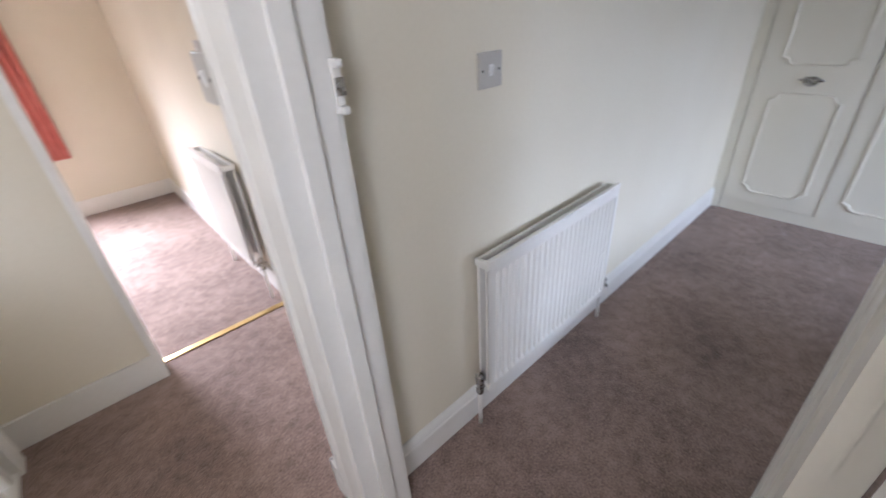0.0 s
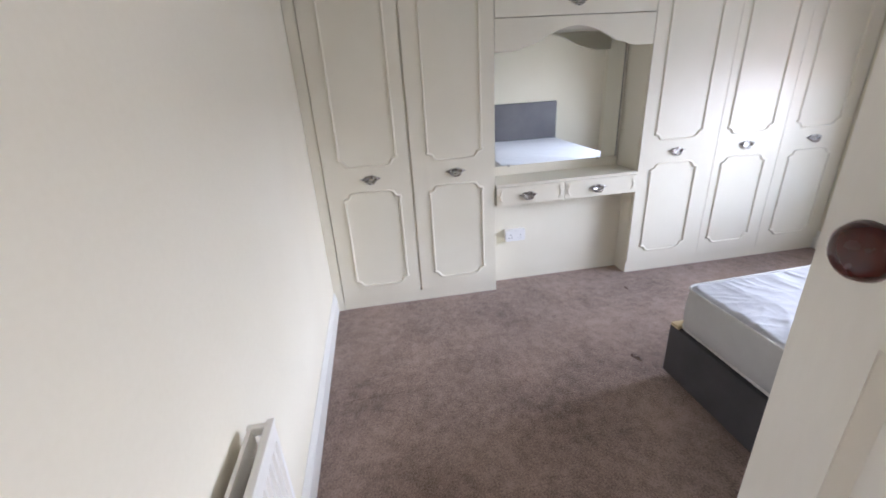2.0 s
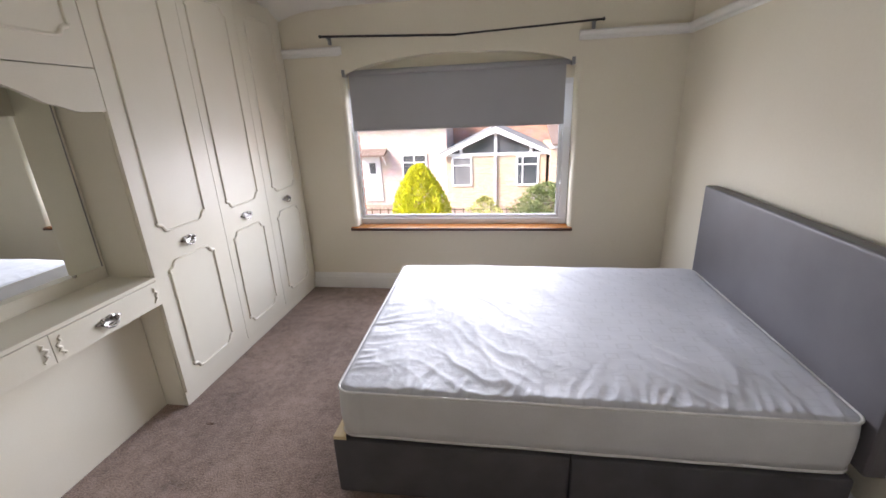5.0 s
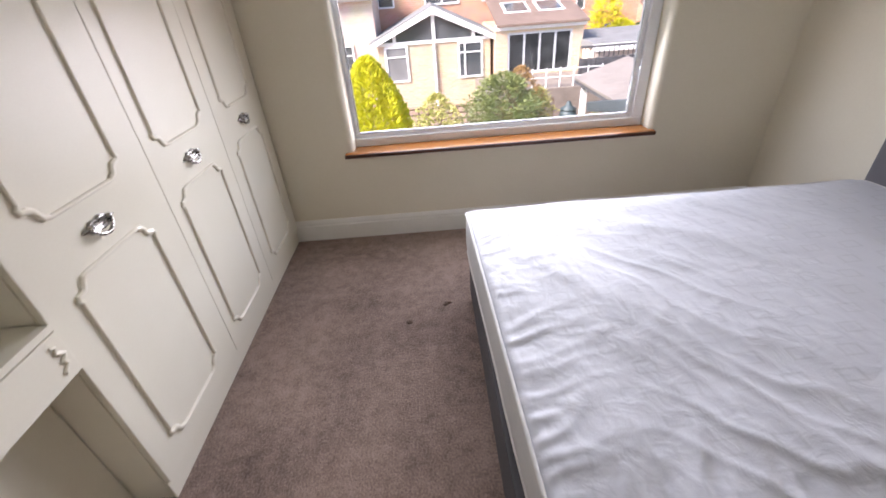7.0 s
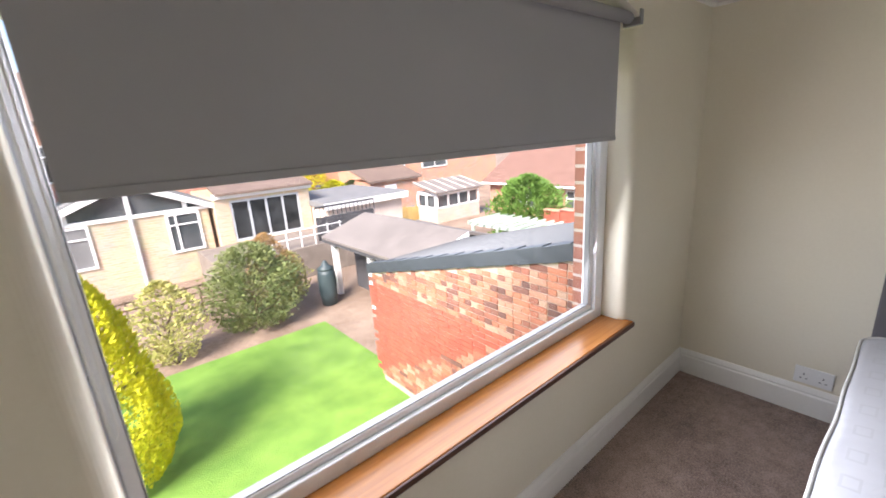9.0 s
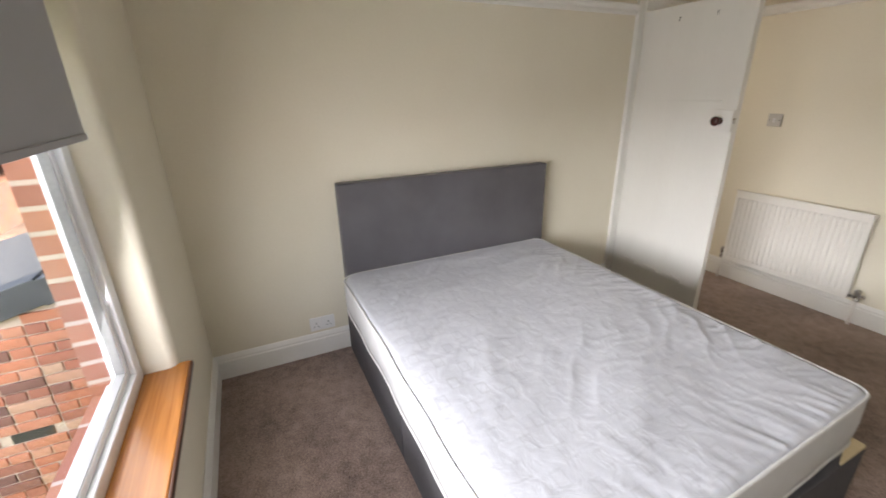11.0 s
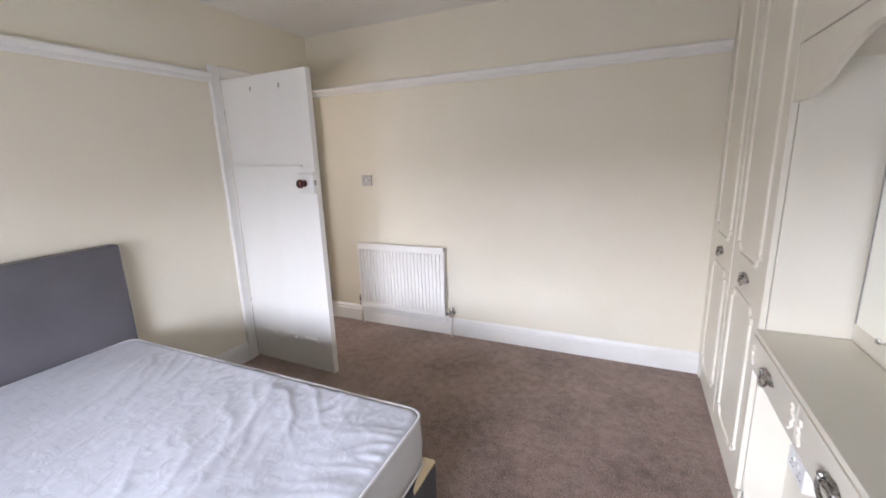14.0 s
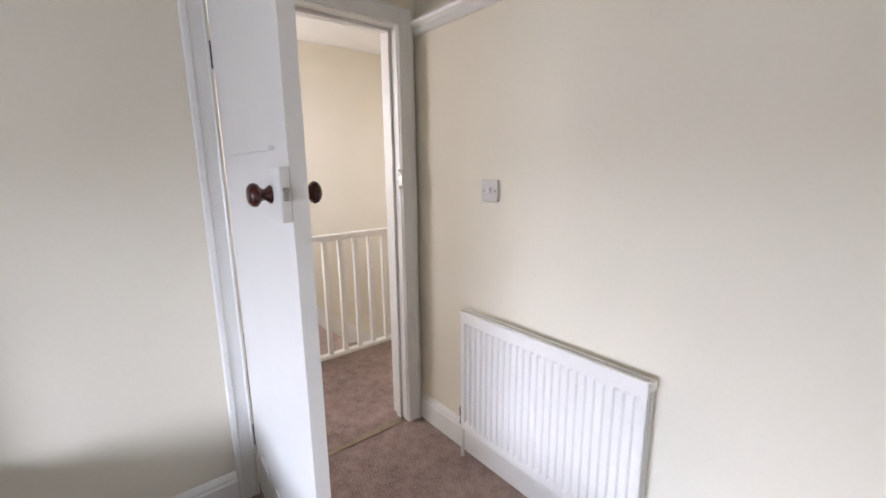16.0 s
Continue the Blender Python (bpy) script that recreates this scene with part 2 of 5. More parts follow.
CARPET = carpet_mat()
WALL = surface("cream_wall_paint", (0.75, 0.695, 0.565), (0.80, 0.75, 0.625), 0.85, scale=1.6, fine=70, bump=0.10, depth=0.003, spec=0.25)
CEIL = surface("white_ceiling_paint", (0.76, 0.74, 0.68), (0.82, 0.80, 0.75), 0.9, scale=1.5, fine=60, bump=0.12, spec=0.2)
GLOSS = surface("white_gloss_paint", (0.78, 0.765, 0.72), (0.84, 0.83, 0.79), 0.32, scale=5, fine=60, bump=0.04)
DOORPAINT = surface("white_door_paint", (0.79, 0.77, 0.72), (0.84, 0.825, 0.78), 0.35, scale=4, fine=90, bump=0.06, stretch=(1, 1, 0.2))
UNIT = surface("off_white_laminate", (0.765, 0.722, 0.60), (0.815, 0.777, 0.665), 0.38, scale=3, fine=140, bump=0.03)
BEAD = surface("off_white_moulding", (0.77, 0.725, 0.605), (0.825, 0.785, 0.675), 0.30, scale=8, fine=140, bump=0.03)
CHROME = surface("tarnished_chrome", (0.30, 0.285, 0.26), (0.56, 0.55, 0.53), 0.27, metal=1.0, scale=60, fine=300, bump=0.1)
KNOBWOOD = surface("dark_red_brown_wood", (0.040, 0.005, 0.004), (0.075, 0.010, 0.006), 0.26, scale=30, fine=90, bump=0.02, coat=0.15)
PLASTIC = surface("white_plastic", (0.78, 0.78, 0.77), (0.82, 0.82, 0.81), 0.35, scale=10, fine=200, bump=0.02)
SWITCHGREY = surface("greyed_plastic", (0.46, 0.44, 0.40), (0.54, 0.52, 0.48), 0.4, scale=10, fine=200, bump=0.02)
DARKSLOT = surface("dark_slot", (0.02, 0.02, 0.02), (0.04, 0.04, 0.04), 0.6, bump=0)
RADPAINT = surface("white_radiator_enamel", (0.80, 0.78, 0.73), (0.84, 0.825, 0.78), 0.35, scale=4, fine=100, bump=0.03)
DARKMETAL = surface("dull_dark_metal", (0.05, 0.045, 0.04), (0.10, 0.09, 0.08), 0.5, metal=0.6, scale=40, fine=200, bump=0.05)
WORNSTRIP = surface("worn_metal_strip", (0.24, 0.19, 0.14), (0.36, 0.29, 0.20), 0.45, metal=0.7, scale=30, fine=160, bump=0.08)
BRASS = surface("brass_strip", (0.55, 0.38, 0.14), (0.72, 0.53, 0.24), 0.35, metal=0.9, scale=20, fine=150, bump=0.05)
GREYFAB = surface("dark_grey_upholstery", (0.048, 0.045, 0.049), (0.078, 0.074, 0.079), 0.8, scale=8, fine=420, bump=0.3, depth=0.002)
HEADFAB = surface("grey_faux_leather", (0.084, 0.079, 0.087), (0.118, 0.112, 0.122), 0.45, scale=5, fine=260, bump=0.18, depth=0.002)
TAN = surface("tan_divan_lining", (0.55, 0.43, 0.24), (0.68, 0.55, 0.34), 0.8, scale=12, fine=240, bump=0.2)
DAMASK = mattress_mat()
BORDER = surface("plain_mattress_border", (0.47, 0.465, 0.46), (0.54, 0.535, 0.53), 0.75, scale=7, fine=260, bump=0.25, depth=0.003)
PIPING = surface("mattress_piping", (0.56, 0.55, 0.53), (0.66, 0.65, 0.63), 0.7, scale=40, fine=300, bump=0.2)
BLINDFAB = surface("grey_blind_fabric", (0.37, 0.37, 0.385), (0.42, 0.42, 0.435), 0.85, scale=2, fine=500, bump=0.12, depth=0.001)
BLACKMETAL = surface("black_metal", (0.012, 0.012, 0.012), (0.03, 0.03, 0.03), 0.4, scale=20, fine=100, bump=0.03)
GREYPLASTIC = surface("grey_plastic", (0.20, 0.20, 0.20), (0.30, 0.30, 0.30), 0.4, bump=0.02)
UPVC = surface("white_upvc", (0.74, 0.75, 0.77), (0.82, 0.83, 0.84), 0.3, scale=5, fine=90, bump=0.02)
GASKET = surface("grey_gasket", (0.18, 0.18, 0.18), (0.26, 0.26, 0.26), 0.6, bump=0)
PINE = wood_mat("varnished_pine", (0.26, 0.092, 0.020), (0.42, 0.165, 0.040), (0.6, 14, 14), 0.24)
SILLSHADE = wood_mat("shaded_sill_edge", (0.055, 0.018, 0.008), (0.10, 0.034, 0.014), (0.6, 14, 14), 0.35)
GLASS = glass_mat("window_glass")
MIRROR = mirror_mat()
CORAL = surface("coral_curtain", (0.60, 0.16, 0.13), (0.72, 0.26, 0.21), 0.8, scale=14, fine=200, bump=0.15)
# outdoors
SOIL = surface("garden_ground", (0.16, 0.11, 0.08), (0.36, 0.27, 0.21), 0.95, scale=0.8, fine=12, bump=0.6, depth=0.03)
LAWN = surface("lawn", (0.10, 0.22, 0.03), (0.20, 0.36, 0.06), 0.9, scale=2, fine=60, bump=0.6, depth=0.03)
BRICKRED = brick_piece_mat()
NEWBRICK = surface("new_red_brick", (0.34, 0.075, 0.05), (0.44, 0.12, 0.075), 0.85, scale=6, fine=90, bump=0.3, per_object=0.2)
# opaque panes with the unlit room's darkness put into their colour
BLACKGLASS = surface("unlit_room_glass", (0.012, 0.014, 0.015), (0.06, 0.065, 0.07), 0.1, scale=2.2, fine=9, bump=0)
DOORGREY = surface("grey_door_frame", (0.42, 0.45, 0.49), (0.52, 0.55, 0.59), 0.4, scale=6, fine=90, bump=0.05)
MORTAR = surface("mortar", (0.42, 0.36, 0.30), (0.56, 0.49, 0.41), 0.95, scale=8, fine=80, bump=0.3)
SLATE = surface("dark_slate_tile", (0.028, 0.036, 0.045), (0.055, 0.066, 0.078), 0.7, scale=5, fine=60, bump=0.25, per_object=0.3)
SHEETROOF = surface("grey_cement_sheet", (0.15, 0.153, 0.157), (0.23, 0.233, 0.237), 0.85, scale=2, fine=30, bump=0.3)
FELT = surface("pale_roof_felt", (0.17, 0.15, 0.14), (0.24, 0.215, 0.20), 0.9, scale=2, fine=50, bump=0.2)
FENCE = surface("dark_fence", (0.05, 0.05, 0.055), (0.10, 0.10, 0.11), 0.8, scale=5, fine=50, bump=0.2)
YFENCE = surface("yellow_wood_fence", (0.45, 0.30, 0.10), (0.60, 0.42, 0.17), 0.8, scale=5, fine=50, bump=0.2)
DARKGLASS = surface("dark_house_glass", (0.04, 0.05, 0.055), (0.12, 0.13, 0.14), 0.12, scale=1.2, fine=20, bump=0)
ROOFTILE = surface("brown_roof_tile", (0.13, 0.09, 0.075), (0.22, 0.16, 0.13), 0.85, scale=2, fine=30, bump=0.3)
REDTILE = surface("red_brown_roof_tile", (0.16, 0.085, 0.065), (0.26, 0.15, 0.12), 0.85, scale=2, fine=30, bump=0.4, stretch=(1, 1, 6))
SPECKLED = surface("lichen_spotted_roof", (0.045, 0.048, 0.052), (0.17, 0.17, 0.165), 0.9, scale=22, fine=90, bump=0.3)
PALEGREEN = surface("pale_green_paint", (0.42, 0.52, 0.44), (0.54, 0.62, 0.54), 0.6, scale=4, fine=60, bump=0.1)
CREAMRENDER = surface("pale_pink_render", (0.62, 0.50, 0.43), (0.76, 0.65, 0.58), 0.9, scale=1.5, fine=30, bump=0.2)
GOLDLEAF = surface("golden_conifer_leaf", (0.42, 0.44, 0.012), (0.74, 0.70, 0.03), 0.7, scale=4, fine=30, bump=0)
GREENLEAF = surface("green_leaf", (0.04, 0.075, 0.025), (0.13, 0.17, 0.06), 0.7, scale=3, fine=30, bump=0)
OLIVELEAF = surface("olive_autumn_leaf", (0.30, 0.32, 0.08), (0.58, 0.54, 0.20), 0.7, scale=3, fine=30, bump=0)
BARK = surface("bark", (0.08, 0.055, 0.035), (0.16, 0.11, 0.075), 0.9, scale=10, fine=60, bump=0.4)


def brick_wall_mat(name, c1, c2, mortar, scale=1.0):
    m, nt, p = node_mat(name)
    tc = nt.nodes.new("ShaderNodeTexCoord")
    mp = nt.nodes.new("ShaderNodeMapping")
    mp.inputs["Rotation"].default_value = (radians(-90), 0, 0)
    nt.links.new(tc.outputs["Object"], mp.inputs[0])
    br = nt.nodes.new("ShaderNodeTexBrick")
    br.inputs["Scale"].default_value = scale
    br.inputs["Brick Width"].default_value, br.inputs["Row Height"].default_value = 0.225, 0.075
    br.inputs["Mortar Size"].default_value = 0.008
    br.inputs["Color1"].default_value, br.inputs["Color2"].default_value, br.inputs["Mortar"].default_value = (*c1, 1), (*c2, 1), (*mortar, 1)
    nt.links.new(mp.outputs[0], br.inputs["Vector"])
    n = nt.nodes.new("ShaderNodeTexNoise")
    n.inputs["Scale"].default_value = 2.0
    nt.links.new(tc.outputs["Object"], n.inputs["Vector"])
    mx = nt.nodes.new("ShaderNodeMix")
    mx.data_type, mx.blend_type = "RGBA", "MULTIPLY"
    mx.inputs["Factor"].default_value = 0.35
    nt.links.new(br.outputs[0], mx.inputs["A"])
    nt.links.new(n.outputs[1], mx.inputs["B"])
    nt.links.new(mx.outputs["Result"], p.inputs["Base Color"])
    p.inputs["Roughness"].default_value = 0.9
    bu = nt.nodes.new("ShaderNodeBump")
    bu.inputs["Strength"].default_value, bu.inputs["Distance"].default_value = 0.4, 0.01
    nt.links.new(br.outputs["Fac"], bu.inputs["Height"])
    bu.invert = True
    nt.links.new(bu.outputs[0], p.inputs["Normal"])
    return m


HOUSEBRICK = brick_wall_mat("house_brick", (0.40, 0.18, 0.11), (0.30, 0.12, 0.08), (0.50, 0.43, 0.36))
FARBRICK = brick_wall_mat("far_orange_brick", (0.66, 0.34, 0.22), (0.58, 0.27, 0.17), (0.66, 0.54, 0.46))
BUFFBRICK = brick_wall_mat("far_buff_brick", (0.70, 0.54, 0.38), (0.60, 0.44, 0.29), (0.66, 0.58, 0.50))


PALEBRICK = brick_wall_mat("pale_pink_brick", (0.72, 0.58, 0.50), (0.64, 0.49, 0.41), (0.74, 0.66, 0.60))
PAVING = surface("weathered_paving", (0.15, 0.125, 0.105), (0.27, 0.23, 0.20), 0.9, scale=3, fine=40, bump=0.2)
TEAL = surface("dark_teal_plastic", (0.03, 0.05, 0.06), (0.06, 0.09, 0.10), 0.5, scale=4, fine=60, bump=0.05)
TWIG = surface("orange_brown_leaf", (0.22, 0.12, 0.05), (0.42, 0.27, 0.11), 0.8, scale=3, fine=30, bump=0)


# ---- mesh helpers ----
def mesh_ob(name, bm, material, smooth=False):
    me = bpy.data.meshes.new(name)
    bm.normal_update()
    bm.to_mesh(me)
    bm.free()
    if smooth:
        for poly in me.polygons:
            poly.use_smooth = True
    me.materials.append(material)
    return new(name, me)


def part(name, bm, material, parent, label="", smooth=False):
    ob = mesh_ob(name, bm, material, smooth)
    ob.parent = parent
    if label:
        ob["label"] = label
    return ob


def solid(name, bm, material, label, category, group="", kind="", smooth=False):
    return tagged(mesh_ob(name, bm, material, smooth), label, category, group, kind)


def thing(name, label, category, group="", kind="", at=(0, 0, 0)):
    ob = new(name)
    ob.empty_display_size = 0.1
    ob.location = at
    return tagged(ob, label, category, group, kind)


def box(x0, x1, y0, y1, z0, z1, bevel=0.0, bm=None, segs=2):
    own = bmesh.new()
    r = bmesh.ops.create_cube(own, size=1.0)
    for v in r["verts"]:
        v.co = Vector(((x0 + x1) / 2 + v.co.x * (x1 - x0), (y0 + y1) / 2 + v.co.y * (y1 - y0), (z0 + z1) / 2 + v.co.z * (z1 - z0)))
    if bevel:
        bmesh.ops.bevel(own, geom=own.edges[:], offset=bevel, segments=segs, affect="EDGES", profile=0.6)
    if bm is None:
        return own
    join(bm, own)
    return bm


def join(bm, other):
    me = bpy.data.meshes.new("tmp")
    other.to_mesh(me)
    other.free()
    bm.from_mesh(me)
    bpy.data.meshes.remove(me)
    return bm


def tube(points, radius, sides=10, bm=None, closed=False):
    """A round bar along points."""
    bm = bm or bmesh.new()
    pts = [Vector(p) for p in points]
    rings = []
    n = len(pts)
    for i, p in enumerate(pts):
        if closed:
            d = pts[(i + 1) % n] - pts[i - 1]
        else:
            d = pts[min(i + 1, n - 1)] - pts[max(i - 1, 0)]
        d.normalize()
        ref = Vector((0, 0, 1)) if abs(d.z) < 0.95 else Vector((1, 0, 0))
        a = d.cross(ref).normalized()
        b = d.cross(a)
        r = radius(i / max(1, n - 1)) if callable(radius) else radius
        rings.append([bm.verts.new(p + r * (math.cos(2 * math.pi * k / sides) * a + math.sin(2 * math.pi * k / sides) * b)) for k in range(sides)])
    for i in range(n if closed else n - 1):
        r0, r1 = rings[i], rings[(i + 1) % n]
        for k in range(sides):
            bm.faces.new((r0[k], r0[(k + 1) % sides], r1[(k + 1) % sides], r1[k]))
    if not closed:
        bm.faces.new(rings[0][::-1])
        bm.faces.new(rings[-1])
    bmesh.ops.recalc_face_normals(bm, faces=bm.faces[:])
    return bm


def lathe(profile, m, sides=24, bm=None):
    """Turns (radius, height) pairs round the local z axis, then moves them by m."""
    bm = bm or bmesh.new()
    rings = [[bm.verts.new(m @ Vector((r * math.cos(2 * math.pi * k / sides), r * math.sin(2 * math.pi * k / sides), h))) for k in range(sides)] for r, h in profile]
    for r0, r1 in zip(rings, rings[1:]):
        for k in range(sides):
            bm.faces.new((r0[k], r0[(k + 1) % sides], r1[(k + 1) % sides], r1[k]))
    bm.faces.new(rings[0][::-1])
    bm.faces.new(rings[-1])
    bmesh.ops.recalc_face_normals(bm, faces=bm.faces[:])
    return bm


def prism(outline, axis, a, b, bm=None):
    """Extrudes a flat outline of (u, v) pairs along an axis from a to b."""
    bm = bm or bmesh.new()
    def place(u, v, w):
        return {"x": (w, u, v), "y": (u, w, v), "z": (u, v, w)}[axis]
    lo = [bm.verts.new(place(u, v, a)) for u, v in outline]
    hi = [bm.verts.new(place(u, v, b)) for u, v in outline]
    n = len(outline)
    fs = [bm.faces.new(lo), bm.faces.new(hi)]
    for i in range(n):
        fs.append(bm.faces.new((lo[i], lo[(i + 1) % n], hi[(i + 1) % n], hi[i])))
    bmesh.ops.recalc_face_normals(bm, faces=fs)
    return bm


def bead(path, x_face, width, height, closed=True, bm=None):
    """A half-round moulding along (y, z) pairs on a face that looks towards -x."""
    bm = bm or bmesh.new()
    pts = [Vector(p) for p in path]
    n = len(pts)
    prof = [(-0.5, 0.0), (-0.44, 0.62), (-0.16, 1.0), (0.16, 1.0), (0.44, 0.62), (0.5, 0.0)]
    rings = []
    for i, p in enumerate(pts):
        if closed:
            d0, d1 = p - pts[i - 1], pts[(i + 1) % n] - p
        else:
            d0 = p - pts[max(i - 1, 0)] if i else pts[1] - p
            d1 = pts[min(i + 1, n - 1)] - p if i < n - 1 else p - pts[i - 1]
        d = (d0.normalized() + d1.normalized()).normalized()
        nn = Vector((-d.y, d.x))
        w = width(i) if callable(width) else width
        rings.append([bm.verts.new((x_face - h * height, p.x + nn.x * s * w, p.y + nn.y * s * w)) for s, h in prof])
    for i in range(n if closed else n - 1):
        r0, r1 = rings[i], rings[(i + 1) % n]
        for k in range(len(prof) - 1):
            bm.faces.new((r0[k], r0[k + 1], r1[k + 1], r1[k]))
    bmesh.ops.recalc_face_normals(bm, faces=bm.faces[:])
    return bm


# ---- the bedroom's shell ----
X1, Y0 = 3.60, -3.84
CEIL_Z = 2.46


def wall_piece(name, bm, label="cream painted plaster wall"):
    return solid(name, bm, WALL, label, "wall", kind="structure")


def carpet_floor():
    bm = bmesh.new()
    # one sheet through bedroom, landing and the other bedroom
    box(-2.6, 3.62, -3.86, 0.1, -0.12, 0.0, bm=bm)
    box(-1.0, 0.36, 0.1, 4.3, -0.12, 0.0, bm=bm)
    box(-2.6, -1.0, 1.29, 4.3, -0.12, 0.0, bm=bm)
    floor = solid("floor", bm, CARPET, "brown cut-pile carpet with trodden marks", "carpet", kind="structure")
    # small raised lumps standing in for the dark dents in the pile
    rnd = random.Random(11)
    for x, y, r in ((2.067, -1.667, 0.013), (2.092, -1.650, 0.010), (2.046, -3.068, 0.012), (2.064, -3.052, 0.010), (2.248, -2.941, 0.009), (2.79, -2.05, 0.010)):
        dent = lathe([(r * 1.6, -0.001), (r * 1.2, 0.003), (r * 0.8, 0.006), (r * 0.4, 0.0075), (0.001, 0.007)], Matrix.Identity(4), 14)
        for v in dent.verts:
            k = 1 + 0.7 * noise.noise(Vector((v.co.x * 40, v.co.y * 40, x * 7)))
            v.co = Vector((x + v.co.x * k * 1.3, y + v.co.y * k * 0.8, v.co.z * (1 + rnd.uniform(-0.4, 0.4))))
        part("pile_lump", dent, CARPET, floor, smooth=True)
    bm = bmesh.new()
    box(1.30, 2.10, -0.406, -0.402, 0.0, 0.0012, bm=bm)
    box(2.096, 2.100, -0.406, -0.02, 0.0, 0.0012, bm=bm)
    solid("carpet_seam", bm, CARPET, "joint in the brown carpet", "carpet", kind="structure")


def arch_z(x):
    """Underside of the shallow arch over the window."""
    u = (x - 1.63) / 0.885
    return 1.80 + 0.135 * math.sqrt(max(0.0, 1 - u * u)) ** 1.2


def reveal_outline(x_open, x_far, y_out, y_in, r=0.035):
    """Plan of a wall end beside the window, its room-side corner rounded over."""
    side = 1 if x_far > x_open else -1
    pts = [(x_far, y_in), (x_far, y_out), (x_open, y_out)]
    for k in range(9):
        a = math.pi / 2 * k / 8
        pts.append((x_open + side * r * (1 - math.cos(a)), y_in - r + r * math.sin(a)))
    return pts


def window_wall():
    xl, xr = 0.745, 2.535
    y1, y2, ym = Y0, Y0 - 0.26, Y0 - 0.17
    bm = bmesh.new()
    for x_open, x_far in ((xl, -0.14), (xr, X1 + 0.1)):
        prism(reveal_outline(x_open, x_far, ym, y1), "z", 0.556, 1.80, bm)
        box(min(x_open, x_far), max(x_open, x_far), ym, y1, 1.80, 2.7, bm=bm)
    box(-0.14, X1 + 0.1, ym, y1, -3.0, 0.556, bm=bm)
    wall_piece("wall_window", bm)
    bm = bmesh.new()
    box(-0.14, xl + 0.004, y2, ym, -3.0, 2.7, bm=bm)
    box(xr - 0.004, X1 + 0.1, y2, ym, -3.0, 2.7, bm=bm)
    box(xl + 0.004, xr - 0.004, y2, ym, -3.0, 0.545, bm=bm)
    solid("wall_outer_leaf", bm, HOUSEBRICK, "weathered orange brick outside of the house", "wall", kind="structure")
    steps = 28
    outline = [(xr, 2.7), (xl, 2.7)] + [(xl + (xr - xl) * i / steps, arch_z(xl + (xr - xl) * i / steps)) for i in range(steps + 1)]
    wall_piece("wall_over_window", prism(outline, "y", y2, y1 + 0.014), "cream plaster over the arched window head")
    # board that fills the arch behind the blind
    outline = [(xr, 1.72), (xl, 1.72)] + [(xl + (xr - xl) * i / steps, arch_z(xl + (xr - xl) * i / steps) - 0.001) for i in range(steps + 1)]
    wall_piece("wall_arch_infill", prism(outline, "y", y1 - 0.12, y1 - 0.09), "cream painted board filling the window arch")


def plain_walls():
    # headboard wall with the doorway
    bm = bmesh.new()
    box(-0.12, 0.0, Y0 - 0.0, -0.885, 0.0, 2.7, bm=bm)
    box(-0.12, 0.0, -0.885, -0.085, 2.005, 2.7, bm=bm)
    box(-0.12, 0.0, -0.085, 0.11, 0.0, 2.7, bm=bm)
    wall_piece("wall_headboard", bm)
    wall_piece("wall_radiator", box(0.0, X1 + 0.1, 0.0, 0.11, 0.0, 2.7))
    wall_piece("wall_wardrobe", box(X1, X1 + 0.1, Y0, 0.0, 0.0, 2.7))


def ceiling():
    bm = bmesh.new()
    nx, ny = 48, 56
    rows = []
    for j in range(ny + 1):
        y = Y0 - 0.02 + (0.04 - Y0) * j / ny
        row = []
        for i in range(nx + 1):
            x = -0.02 + (X1 + 0.04) * i / nx
            d_win = min(1.0, max(0.0, (y - Y0) / 0.62))
            d_ward = min(1.0, max(0.0, (3.02 - x) / 0.35))
            d_other = min(1.0, max(0.0, min(x, -y) / 0.10))
            z = CEIL_Z - 0.185 * (1 - d_win) ** 2 - 0.07 * (1 - d_ward) ** 2 - 0.03 * (1 - d_other) ** 2
            z += 0.006 * noise.noise(Vector((x * 1.7, y * 1.7, 0)))
            row.append(bm.verts.new((x, y, z)))
        rows.append(row)
    for j in range(ny):
        for i in range(nx):
            bm.faces.new((rows[j][i], rows[j + 1][i], rows[j + 1][i + 1], rows[j][i + 1]))
    ob = solid("ceiling", bm, CEIL, "uneven white painted plaster ceiling", "ceiling", kind="structure", smooth=True)
    roof = bmesh.new()
    box(-2.7, X1 + 0.1, Y0 - 0.26, 4.4, 2.7, 2.8, bm=roof)
    solid("roof_slab", roof, CEIL, "plain ceiling slab over the house", "ceiling", kind="structure")


SKIRT = [(0.0, 0.0), (0.018, 0.0), (0.018, 0.105), (0.013, 0.113), (0.015, 0.122), (0.010, 0.135), (0.004, 0.145), (0.0, 0.145)]
RAIL = [(0.0, 1.957), (0.010, 1.957), (0.020, 1.966), (0.018, 1.984), (0.032, 1.998), (0.036, 2.010), (0.030, 2.020), (0.0, 2.020)]


def run(profile, wall, a, b, bm=None):
    """A moulding on a wall: H at x=0, R at y=0, W at the window wall."""
    bm = bm or bmesh.new()
    if wall == "H":
        return prism([(u, z) for u, z in profile], "y", a, b, bm)
    if wall == "R":
        return prism([(-u, z) for u, z in profile], "x", a, b, bm)
    return prism([(Y0 + u, z) for u, z in profile], "x", a, b, bm)


